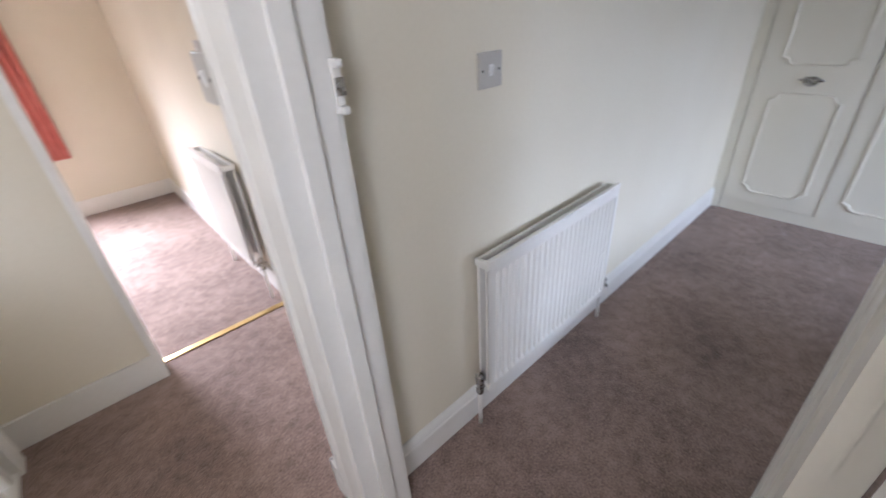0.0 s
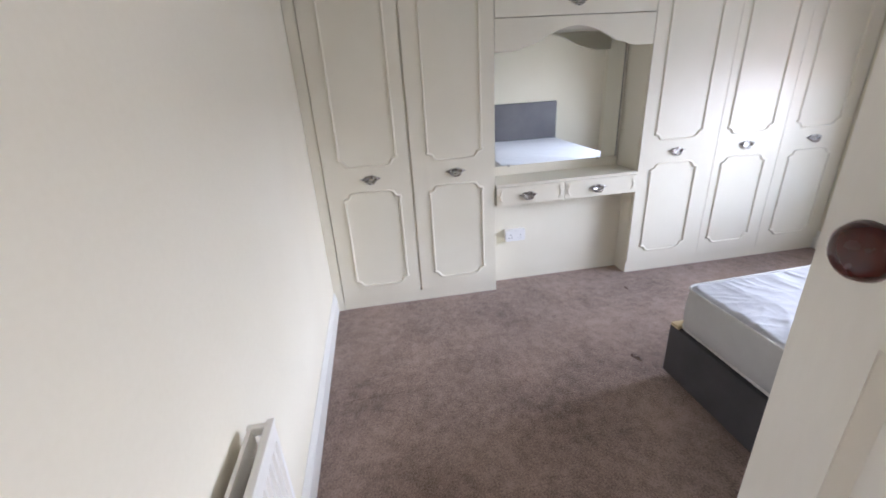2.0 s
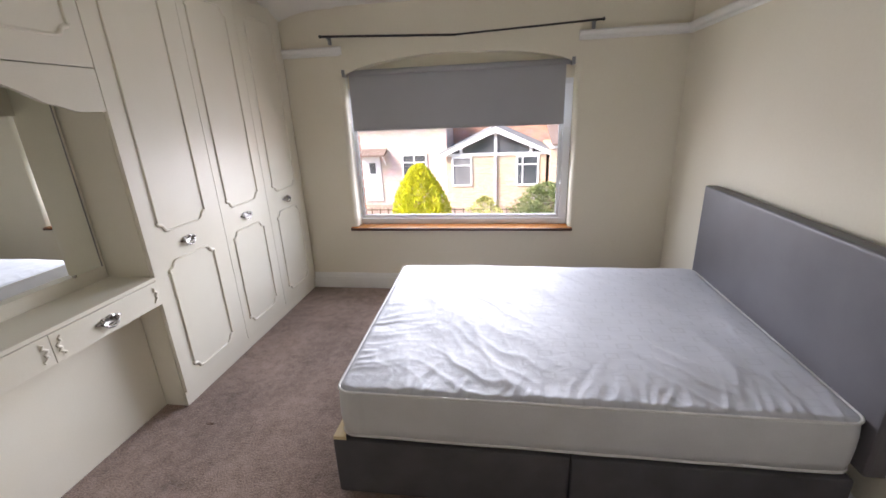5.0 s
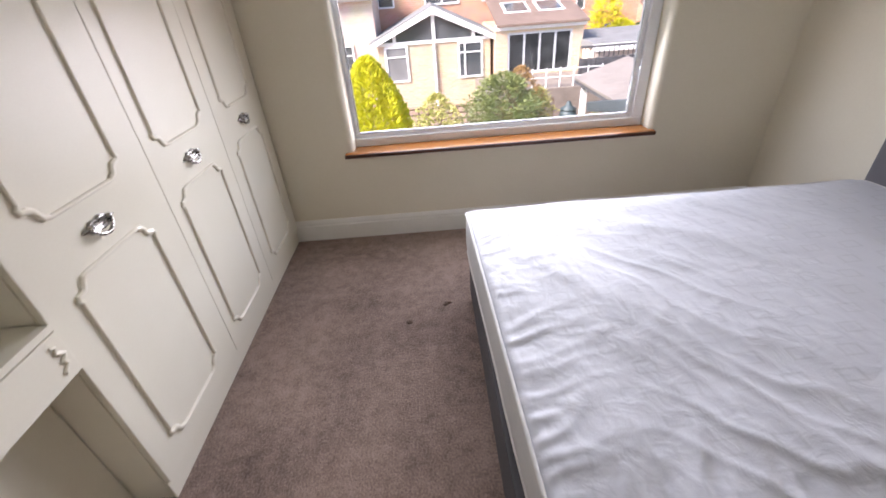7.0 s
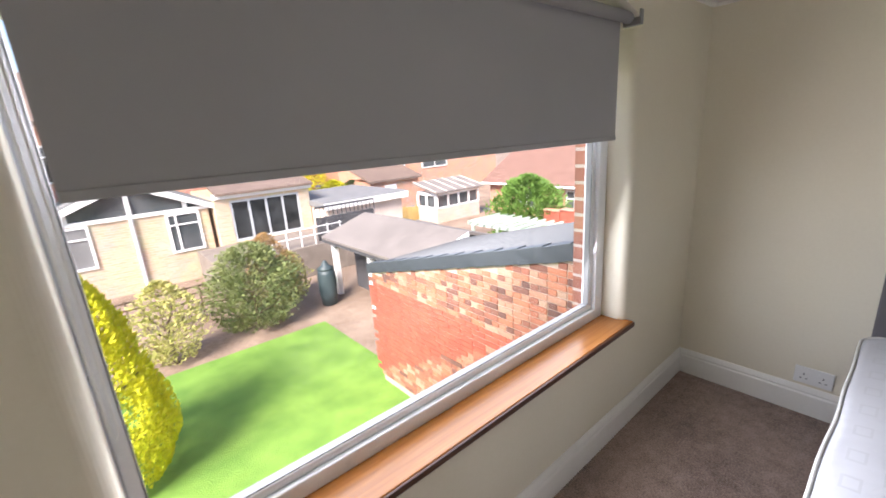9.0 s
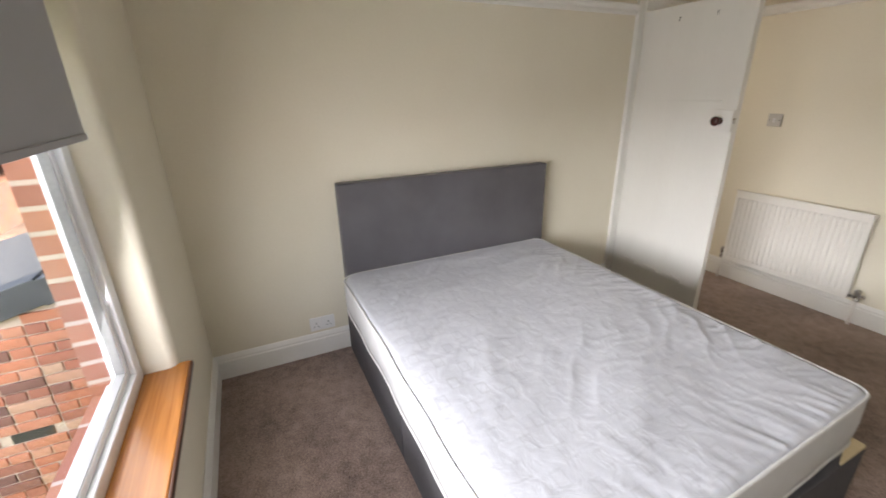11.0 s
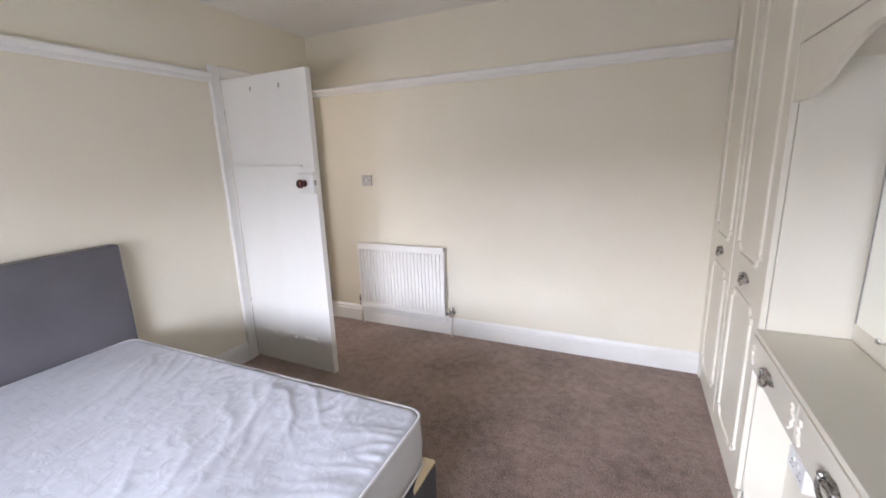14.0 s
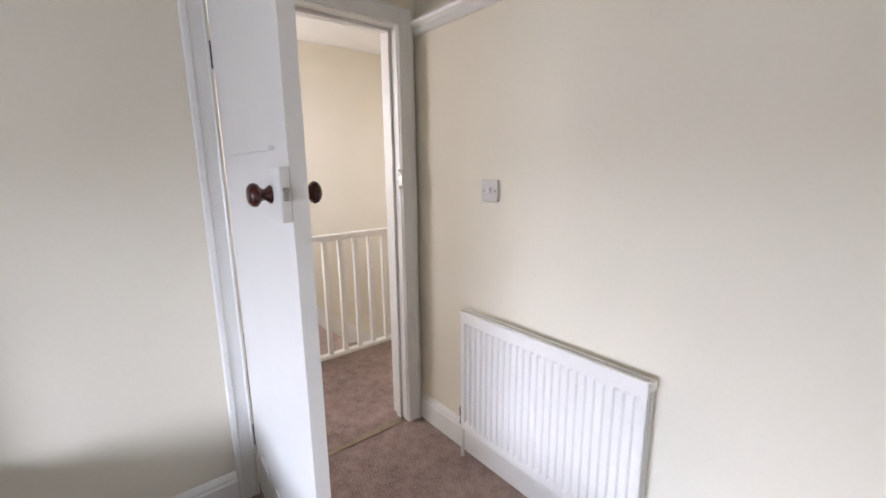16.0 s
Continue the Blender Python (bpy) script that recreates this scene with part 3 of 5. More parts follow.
def skirtings():
    for wall, a, b in (("H", Y0, -0.952), ("R", 0.0, 3.03), ("W", 0.0, 3.03)):
        solid("baseboard", run(SKIRT, wall, a, b), GLOSS, "white moulded wooden skirting board", "skirting board", kind="structure")
    for wall, a, b in (("H", Y0, -0.952), ("R", 0.0, 3.0), ("W", 0.0, 0.742), ("W", 2.512, 3.0)):
        solid("trim", run(RAIL, wall, a, b), GLOSS, "white moulded picture rail", "picture rail", kind="structure")


ARCH = [(0.0, 0.0), (0.0, 0.014), (0.006, 0.018), (0.012, 0.014), (0.052, 0.017), (0.060, 0.024), (0.074, 0.024), (0.078, 0.019), (0.078, 0.0)]


def door_frame():
    f = thing("door_frame", "white gloss painted door lining and architrave", "door frame", kind="structure")
    # lining with stop
    part("lining", box(-0.135, 0.004, -0.10 + 0.0, -0.082, 0.0, 2.005, 0.002), GLOSS, f)
    part("lining", box(-0.135, 0.004, -0.888, -0.870, 0.0, 2.005, 0.002), GLOSS, f)
    part("lining", box(-0.135, 0.004, -0.870, -0.10, 1.988, 2.006, 0.002), GLOSS, f)
    part("stop", box(-0.085, -0.045, -0.113, -0.100, 0.0, 1.988, 0.002), GLOSS, f)
    part("stop", box(-0.085, -0.045, -0.870, -0.857, 0.0, 1.988, 0.002), GLOSS, f)
    part("stop", box(-0.085, -0.045, -0.857, -0.113, 1.975, 1.988, 0.002), GLOSS, f)
    # room side
    part("architrave", prism([(w, -0.874 - u) for u, w in ARCH], "z", 0.0, 2.064), GLOSS, f)
    part("architrave", prism([(w, -0.096 + u) for u, w in ARCH], "z", 0.0, 2.064), GLOSS, f)
    part("architrave", prism([(w, 1.990 + u) for u, w in ARCH], "y", -0.874, -0.096), GLOSS, f)
    # landing side
    part("architrave", prism([(-0.12 - w, -0.874 - u) for u, w in ARCH], "z", 0.0, 2.064), GLOSS, f)
    part("architrave", prism([(-0.12 - w, -0.096 + u * 1.9) for u, w in ARCH], "z", 0.0, 2.064), GLOSS, f)
    part("architrave", prism([(-0.12 - w, 1.990 + u) for u, w in ARCH], "y", -0.874, -0.096), GLOSS, f)
    keep = bmesh.new()
    box(0.004, 0.022, -0.104, -0.094, 1.262, 1.352, 0.003, bm=keep)
    box(0.004, 0.020, -0.120, -0.104, 1.262, 1.276, 0.004, bm=keep)
    box(0.004, 0.020, -0.120, -0.104, 1.338, 1.352, 0.004, bm=keep)
    part("lock_keep", keep, GLOSS, f, "white painted rim lock keep")
    part("keep_slot", box(0.006, 0.024, -0.1065, -0.104, 1.292, 1.322), CHROME, f)


def threshold(name, bm, material, label):
    solid(name, bm, material, label, "threshold strip", kind="structure")


# ---- the panelled door, standing open ----
def door():
    w, h, t = 0.752, 1.972, 0.040
    d = thing("door_1", "open white panelled door with brown wooden knobs", "door", at=(0.008, -0.866, 0.008))
    d.rotation_euler = (0, 0, radians(-2.3))
    # leaf: local x along the door, y from the room face (0) to the landing face (t)
    leaf = bmesh.new()
    box(0, w, 0.0, 0.022, 0, h, 0.0015, bm=leaf)
    pieces = [(0, 0.085, 0, h), (w - 0.085, w, 0, h), (0.085, w - 0.085, h - 0.105, h), (0.085, w - 0.085, 1.195, 1.40), (0.085, w - 0.085, 0, 0.215)]
    mw = (w - 0.170 - 2 * 0.085) / 3
    pieces += [(0.085 + mw, 0.085 + mw + 0.085, 0.215, 1.195), (0.085 + 2 * mw + 0.085, 0.085 + 2 * mw + 0.17, 0.215, 1.195)]
    for x0, x1, z0, z1 in pieces:
        box(x0, x1, 0.020, t, z0, z1, bm=leaf)
    body = part("leaf", leaf, DOORPAINT, d)
    # sloped mouldings round each panel on the landing face
    def slope(x0, x1, z0, z1):
        bm = bmesh.new()
        o = [(x0, z0), (x1, z0), (x1, z1), (x0, z1)]
        i = [(x0 + 0.016, z0 + 0.016), (x1 - 0.016, z0 + 0.016), (x1 - 0.016, z1 - 0.016), (x0 + 0.016, z1 - 0.016)]
        vo = [bm.verts.new((x, t - 0.003, z)) for x, z in o]
        vi = [bm.verts.new((x, 0.0225, z)) for x, z in i]
        for k in range(4):
            bm.faces.new((vo[k], vo[(k + 1) % 4], vi[(k + 1) % 4], vi[k]))
        bmesh.ops.recalc_face_normals(bm, faces=bm.faces[:])
        part("panel_moulding", bm, DOORPAINT, d)
    for k in range(3):
        x0 = 0.085 + k * (mw + 0.085)
        slope(x0, x0 + mw, 0.215, 1.195)
    slope(0.085, w - 0.085, 1.40, h - 0.105)
    # room face: ledge set proud to cast the dark line where panels were boarded over
    part("ledge", box(0.13, 0.655, -0.014, 0.0, 1.400, 1.411, 0.002), DOORPAINT, d)
    # raised strips added to catch light where the panel bottoms show
    for k in range(3):
        x0 = 0.12 + k * 0.20
        part("patch", box(x0, x0 + 0.11, -0.012, 0.0, 0.208, 0.236, 0.005), GLOSS, d, "raised white strip at a panel bottom")
    # rim lock, knobs
    part("rim_lock", box(w - 0.118, w + 0.002, -0.024, 0.0, 1.235, 1.36, 0.004), GLOSS, d, "white painted rim lock case")
    part("latch_bolt", box(w + 0.002, w + 0.010, -0.018, -0.006, 1.285, 1.315, 0.001), CHROME, d)
    prof = [(0.021, 0.0), (0.022, 0.004), (0.019, 0.009), (0.014, 0.015), (0.0135, 0.021), (0.018, 0.027), (0.025, 0.032), (0.0285, 0.039), (0.026, 0.047), (0.019, 0.053), (0.008, 0.055)]
    part("knob", lathe(prof, Matrix.Translation((w - 0.072, -0.022, 1.297)) @ Euler((radians(90), 0, 0)).to_matrix().to_4x4()), KNOBWOOD, d, "dark red-brown turned wooden knob", smooth=True)
    part("knob", lathe(prof, Matrix.Translation((w - 0.072, t, 1.297)) @ Euler((radians(-90), 0, 0)).to_matrix().to_4x4()), KNOBWOOD, d, "dark red-brown turned wooden knob", smooth=True)
    for x in (0.28, 0.53):
        part("coat_hook", tube([(x, 0.0, 1.902), (x, -0.006, 1.900), (x, -0.008, 1.890), (x, -0.006, 1.878)], 0.0022, 6), DARKMETAL, d, "small dark metal hook")
    for z in (0.22, 1.70):
        part("hinge", tube([(-0.004, -0.003, z), (-0.004, -0.003, z + 0.09)], 0.006, 8), DARKMETAL, d, "dark metal hinge")
        part("hinge_leaf", box(0.0, 0.020, -0.002, 0.0, z, z + 0.09), GLOSS, d)


# ---- radiator ----
def radiator(x0, x1, z0, z1, y_front, y_back, name="radiator", ribs=24):
    r = thing(name, "white enamelled steel panel radiator with pipes", "radiator", at=(0, 0, 0))
    h = z1 - z0
    bm = bmesh.new()
    n = ribs
    prof = []
    for k in range(n):
        a = x0 + 0.014 + (x1 - x0 - 0.028) * k / n
        s = (x1 - x0 - 0.028) / n
        prof += [(a, 0.0), (a + 0.24 * s, 0.0), (a + 0.38 * s, 0.010), (a + 0.80 * s, 0.010), (a + 0.94 * s, 0.0)]
    prof = [(x0, 0.0)] + prof + [(x1, 0.0)]
    zs = [z0, z0 + 0.030, z0 + 0.046, z1 - 0.062, z1 - 0.046, z1]
    fl = [0.0, 0.0, 1.0, 1.0, 0.0, 0.0]
    rows = [[bm.verts.new((x, y_front + d * f, z)) for x, d in prof] for z, f in zip(zs, fl)]
    for a, b in zip(rows, rows[1:]):
        for i in range(len(prof) - 1):
            bm.faces.new((a[i], a[i + 1], b[i + 1], b[i]))
    box(x0, x1, y_front + 0.012, y_front + 0.018, z0, z1, bm=bm)
    part("front_panel", bm, RADPAINT, r)
    part("top_edge", box(x0 - 0.001, x1 + 0.001, y_front - 0.003, y_front + 0.014, z1 - 0.004, z1 + 0.006, 0.003), RADPAINT, r)
    part("rear_panel", box(x0 + 0.004, x1 - 0.004, y_back - 0.014, y_back - 0.004, z0 + 0.006, z1 - 0.004, 0.002), RADPAINT, r)
    for x in (x0, x1 - 0.012):
        for z in (z0 + 0.004, z1 - 0.030):
            part("end_boss", box(x - 0.002, x + 0.014, y_front + 0.002, y_back, z, z + 0.026, 0.004), RADPAINT, r)
    for x in (x0 + 0.12, x1 - 0.12):
        part("bracket", box(x, x + 0.03, y_back - 0.004, 0.0, z0 + 0.08, z1 - 0.08), RADPAINT, r)
    ym = (y_front + y_back) / 2
    for x, tall in ((x0 - 0.022, True), (x1 + 0.042, False)):
        part("pipe", tube([(x, ym, 0.0), (x, ym, z0 - 0.0)], 0.0085, 10), RADPAINT, r, smooth=True)
        v = bmesh.new()
        m0 = Matrix.Translation((x, ym, z0 - 0.006))
        lathe([(0.013, 0), (0.015, 0.004), (0.015, 0.02), (0.011, 0.024), (0.012, 0.045), (0.016, 0.05), (0.017, 0.085 if tall else 0.07), (0.012, 0.092 if tall else 0.076)], m0, 12, v)
        tube([(x, ym, z0 + 0.018), (x0 if tall else x1, ym, z0 + 0.018)], 0.010, 10, v)
        if not tall:
            tube([(x, ym - 0.030, z0 + 0.03), (x, ym + 0.030, z0 + 0.03)], 0.008, 10, v)
            tube([(x - 0.0, ym, z0 + 0.03), (x + 0.035, ym, z0 + 0.035)], 0.009, 10, v)
        part("valve", v, CHROME, r, "dull chrome radiator valve", smooth=True)
    return r


# ---- switches and sockets ----
def switch_plate(name, m, label, rockers=(0.0,)):
    """A switch plate in the local xz plane, facing local -y."""
    s = thing(name, label, "light switch")
    s.matrix_world = m
    part("plate", box(-0.044, 0.044, -0.010, 0, -0.044, 0.044, 0.003), SWITCHGREY, s)
    for x in rockers:
        bm = prism([(-0.010, -0.014), (-0.016, 0.010), (-0.012, 0.014), (-0.009, 0.014), (-0.009, -0.014)], "x", x - 0.0075, x + 0.0075)
        part("rocker", bm, PLASTIC, s)
    for x in (-0.032, 0.032):
        part("screw", lathe([(0.0035, 0), (0.0035, 0.0012)], Matrix.Translation((x, -0.010, 0)) @ Euler((radians(90), 0, 0)).to_matrix().to_4x4(), 10), DARKMETAL, s)
    return s


def socket_plate(m, label, depth=0.010):
    s = thing("power_socket", label, "socket", "double wall sockets")
    s.matrix_world = m
    part("plate", box(-0.073, 0.073, -depth, 0, -0.043, 0.043, 0.003), PLASTIC, s)
    for x in (-0.036, 0.036):
        part("switch", box(x - 0.022 if x > 0 else x + 0.012, x - 0.012 if x > 0 else x + 0.022, -depth - 0.003, -depth, 0.010, 0.028, 0.001), PLASTIC, s)
        for dx, dz, w, h in ((0, 0.006, 0.0022, 0.0045), (-0.011, -0.016, 0.004, 0.0020), (0.011, -0.016, 0.004, 0.0020)):
            part("pin_hole", box(x + dx - w, x + dx + w, -depth - 0.0006, -depth, dz - h, dz + h), DARKSLOT, s)
    return s


# ---- fitted wardrobes ----
XF = 3.0


def corner_path(y0, y1, z0, z1, c=0.058):
    """A panel outline with scrolled, cut-in corners."""
    s = [(0.0, 1.0), (-0.10, 0.86), (-0.02, 0.70), (0.22, 0.66), (0.40, 0.58), (0.50, 0.44), (0.58, 0.26), (0.72, 0.10), (0.86, 0.08), (1.0, 0.0)]
    out = []
    for cy, cz, sy, sz, rev in ((y0, z0, 1, 1, False), (y1, z0, -1, 1, True), (y1, z1, -1, -1, False), (y0, z1, 1, -1, True)):
        pts = [(cy + sy * c * u, cz + sz * c * v) for u, v in s]
        out += pts[::-1] if rev else pts
    return out


def panel_bead(y0, y1, z0, z1):
    path = corner_path(y0, y1, z0, z1)
    n = len(path)
    return bead(path, XF, lambda i: 0.019 if 0 < (i % 10) < 9 else 0.013, 0.009)


def handle(y, z, x=XF):
    """Cast oval back plate with a drop ring."""
    bm = bmesh.new()
    home = Vector((x, y, z))
    n = 28
    rings = []
    for rr, hh in ((1.0, 0.0), (0.92, 0.004), (0.62, 0.006), (0.50, 0.003), (0.2, 0.002)):
        ring = []
        for k in range(n):
            a = 2 * math.pi * k / n
            lump = 1 + 0.10 * math.cos(6 * a) * (rr > 0.6) + 0.22 * max(0, abs(math.cos(a)) - 0.88) * 8 * (rr > 0.6)
            ring.append(bm.verts.new((x - hh - 0.001 - 0.003 * (math.sin(5 * a) > 0.2) * (0.5 < rr < 1), y + 0.038 * rr * lump * math.cos(a), z + 0.016 * rr * (1 + 0.12 * math.cos(7 * a)) * math.sin(a))))
        rings.append(ring)
    for a, b in zip(rings, rings[1:]):
        for k in range(n):
            bm.faces.new((a[k], a[(k + 1) % n], b[(k + 1) % n], b[k]))
    bm.faces.new(rings[-1])
    for s in (-1, 1):
        lathe([(0.006, 0), (0.007, 0.006), (0.005, 0.011), (0.002, 0.012)], Matrix.Translation((x - 0.002, y + s * 0.027, z + 0.004)) @ Euler((0, radians(-90), 0)).to_matrix().to_4x4(), 10, bm)
    arc = [(x - 0.009 - 0.006 * math.sin(math.pi * k / 14), y + 0.029 * math.cos(math.pi * k / 14), z + 0.003 - 0.024 * math.sin(math.pi * k / 14)) for k in range(15)]
    tube(arc, lambda u: 0.0030 + 0.0016 * math.sin(math.pi * u), 8, bm)
    for v in bm.verts:
        v.co = home + (v.co - home) * 1.32
    bmesh.ops.recalc_face_normals(bm, faces=bm.faces[:])
    return bm


def wardrobe_door(parent, y0, y1, z0, z1, hy):
    d = part("door", box(XF, XF + 0.020, y0 + 0.0015, y1 - 0.0015, z0, z1, 0.0018), UNIT, parent)
    c = hy
    half = 0.172
    part("panel_moulding", panel_bead(c - half, c + half, 0.985, 2.185), BEAD, d)
    part("panel_moulding", panel_bead(c - half, c + half, 0.170, 0.822), BEAD, d)
    part("handle", handle(hy, 0.905), CHROME, d, "tarnished chrome drop handle", smooth=True)


def wardrobe(name, y0, y1, doors, label):
    w = thing(name, label, "wardrobe", "fitted wardrobes", at=(0, 0, 0))
    part("side_panel", box(XF + 0.022, X1 - 0.002, y0, y0 + 0.018, 0.0, 2.315), UNIT, w)
    part("side_panel", box(XF + 0.022, X1 - 0.002, y1 - 0.018, y1, 0.0, 2.315), UNIT, w)
    part("top_panel", box(XF + 0.022, X1 - 0.002, y0 + 0.018, y1 - 0.018, 2.297, 2.315), UNIT, w)
    part("back_panel", box(X1 - 0.014, X1 - 0.004, y0 + 0.018, y1 - 0.018, 0.0, 2.297), UNIT, w)
    part("plinth", box(XF + 0.012, XF + 0.030, y0, y1, 0.0, 0.085, 0.001), UNIT, w)
    for a, b, hy in doors:
        wardrobe_door(w, a, b, 0.088, 2.285, hy)
    inner = sorted({round(v, 3) for a, b, hy in doors for v in (a, b) if y0 + 0.05 < v < y1 - 0.05})
    inner = [v for i, v in enumerate(inner) if not i or v - inner[i - 1] > 0.03]
    for v in inner:
        part("centre_post", box(XF + 0.0205, XF + 0.040, v - 0.020, v + 0.020, 0.086, 2.290), UNIT, w)
    return w


def ogee_valance():
    """Shaped board over the dressing table."""
    y0, y1 = -2.165, -1.152
    low, high = 1.578, 1.70
    pts = [(y0, 1.752), (y0, low)]
    c = (y0 + y1) / 2
    def z_at(u):
        u = abs(u)
        if u > 0.30:
            return low
        if u > 0.20:
            k = (0.30 - u) / 0.10
            return low + 0.030 * k * k * (3 - 2 * k) + 0.0
        k = 1 - (u / 0.20)
        return low + 0.030 + (high - low - 0.030) * math.sin(k * math.pi / 2)
    n = 48
    for i in range(n + 1):
        y = y0 + 0.10 + (y1 - y0 - 0.20) * i / n
        pts.append((y, z_at((y - c) * 0.75)))
    pts += [(y1, low), (y1, 1.752)]
    return prism(pts, "x", XF + 0.002, XF + 0.022)


def bridging_unit():
    y0, y1 = -2.165, -1.152
    u = thing("bridging_cupboard", "off-white overhead cupboard with shaped valance above the dressing table", "cupboard", "fitted wardrobes")
    part("bottom_panel", box(XF + 0.022, X1 - 0.002, y0 + 0.001, y1 - 0.001, 1.70, 1.74), UNIT, u)
    part("top_panel", box(XF + 0.022, X1 - 0.002, y0 + 0.001, y1 - 0.001, 2.297, 2.315), UNIT, u)
    part("back_panel", box(X1 - 0.02, X1 - 0.004, y0 + 0.001, y1 - 0.001, 1.74, 2.297), UNIT, u)
    part("valance", ogee_valance(), UNIT, u)
    d = part("door", box(XF, XF + 0.020, y0 + 0.0015, y1 - 0.0015, 1.757, 2.285, 0.0018), UNIT, u)
    part("panel_moulding", panel_bead(-1.575, -1.225, 1.865, 2.185), BEAD, d)
    part("panel_moulding", panel_bead(-2.095, -1.745, 1.865, 2.185), BEAD, d)
    part("handle", handle(-1.655, 1.832), CHROME, d, "tarnished chrome drop handle", smooth=True)


def bracket_scroll(y, z, s, x):
    """A small brace-shaped applied moulding."""
    pts = []
    for k in range(13):
        v = -1 + k / 6
        pts.append((y + s * (0.018 * (1 - abs(v)) ** 0.8 + 0.006 * math.sin(3 * math.pi * v)), z + 0.040 * v))
    return bead(pts, x, lambda i: 0.008 + 0.006 * math.sin(math.pi * i / 12), 0.006, closed=False)


def dressing_table():
    y0, y1 = -2.163, -1.154
    xf = 2.988
    t = thing("dressing_table", "off-white fitted dressing table with two drawers and mirror", "dressing table", "fitted wardrobes")
    part("tabletop", box(xf + 0.004, 3.258, y0, y1, 0.768, 0.786, 0.002), UNIT, t)
    part("rail", box(xf + 0.024, 3.24, y0, y1, 0.640, 0.650), UNIT, t)
    split = -1.632
    for a, b, hy in ((split, y1, -1.373), (y0, split, -1.872)):
        d = part("drawer", box(xf, xf + 0.020, a + 0.0015, b - 0.0015, 0.642, 0.766, 0.0018), UNIT, t)
        box_bm = bmesh.new()
        box(xf + 0.021, 3.22, a + 0.02, b - 0.02, 0.654, 0.745, bm=box_bm)
        part("drawer_box", box_bm, UNIT, d)
        part("handle", handle(hy, 0.704, xf), CHROME, d, "tarnished chrome drop handle", smooth=True)
        part("scroll_moulding", bracket_scroll(b - 0.040, 0.704, 1, xf), BEAD, d)
        part("scroll_moulding", bracket_scroll(a + 0.040, 0.704, -1, xf), BEAD, d)
    part("back_panel", box(3.262, 3.28, -2.163, -1.154, 0.0, 1.70), UNIT, t)
    part("knee_panel", box(3.150, 3.166, -2.163, -1.154, 0.0, 0.638), UNIT, t)
    part("mirror", box(3.254, 3.2605, -2.14, -1.175, 0.852, 1.70), MIRROR, t, "clear rectangular wall mirror")
    for y in (-1.173, -2.142):
        part("mirror_edge", box(3.253, 3.2615, y - 0.003, y + 0.003, 0.852, 1.70), GASKET, t, "dark edge of the mirror")
    for y in (-1.32, -2.0):
        part("mirror_clip", box(3.249, 3.256, y - 0.008, y + 0.008, 0.845, 0.858, 0.001), CHROME, t)


def cornice_trim():
    bm = prism([(3.03, 2.318), (2.985, 2.318), (2.980, 2.335), (2.990, 2.350), (2.985, 2.372), (3.03, 2.372)], "y", Y0 + 0.002, -0.002)
    solid("trim", bm, UNIT, "off-white strip along the wardrobe tops", "trim", kind="structure")
    solid("trim", box(XF + 0.004, XF + 0.03, -0.063, -0.002, 0.0, 2.317, 0.001), UNIT, "off-white filler strip beside the wardrobe", "trim", kind="structure")
    solid("trim", box(XF + 0.03, X1, Y0 + 0.002, -0.002, 2.36, 2.368), UNIT, "off-white board above the wardrobes", "trim", kind="structure")


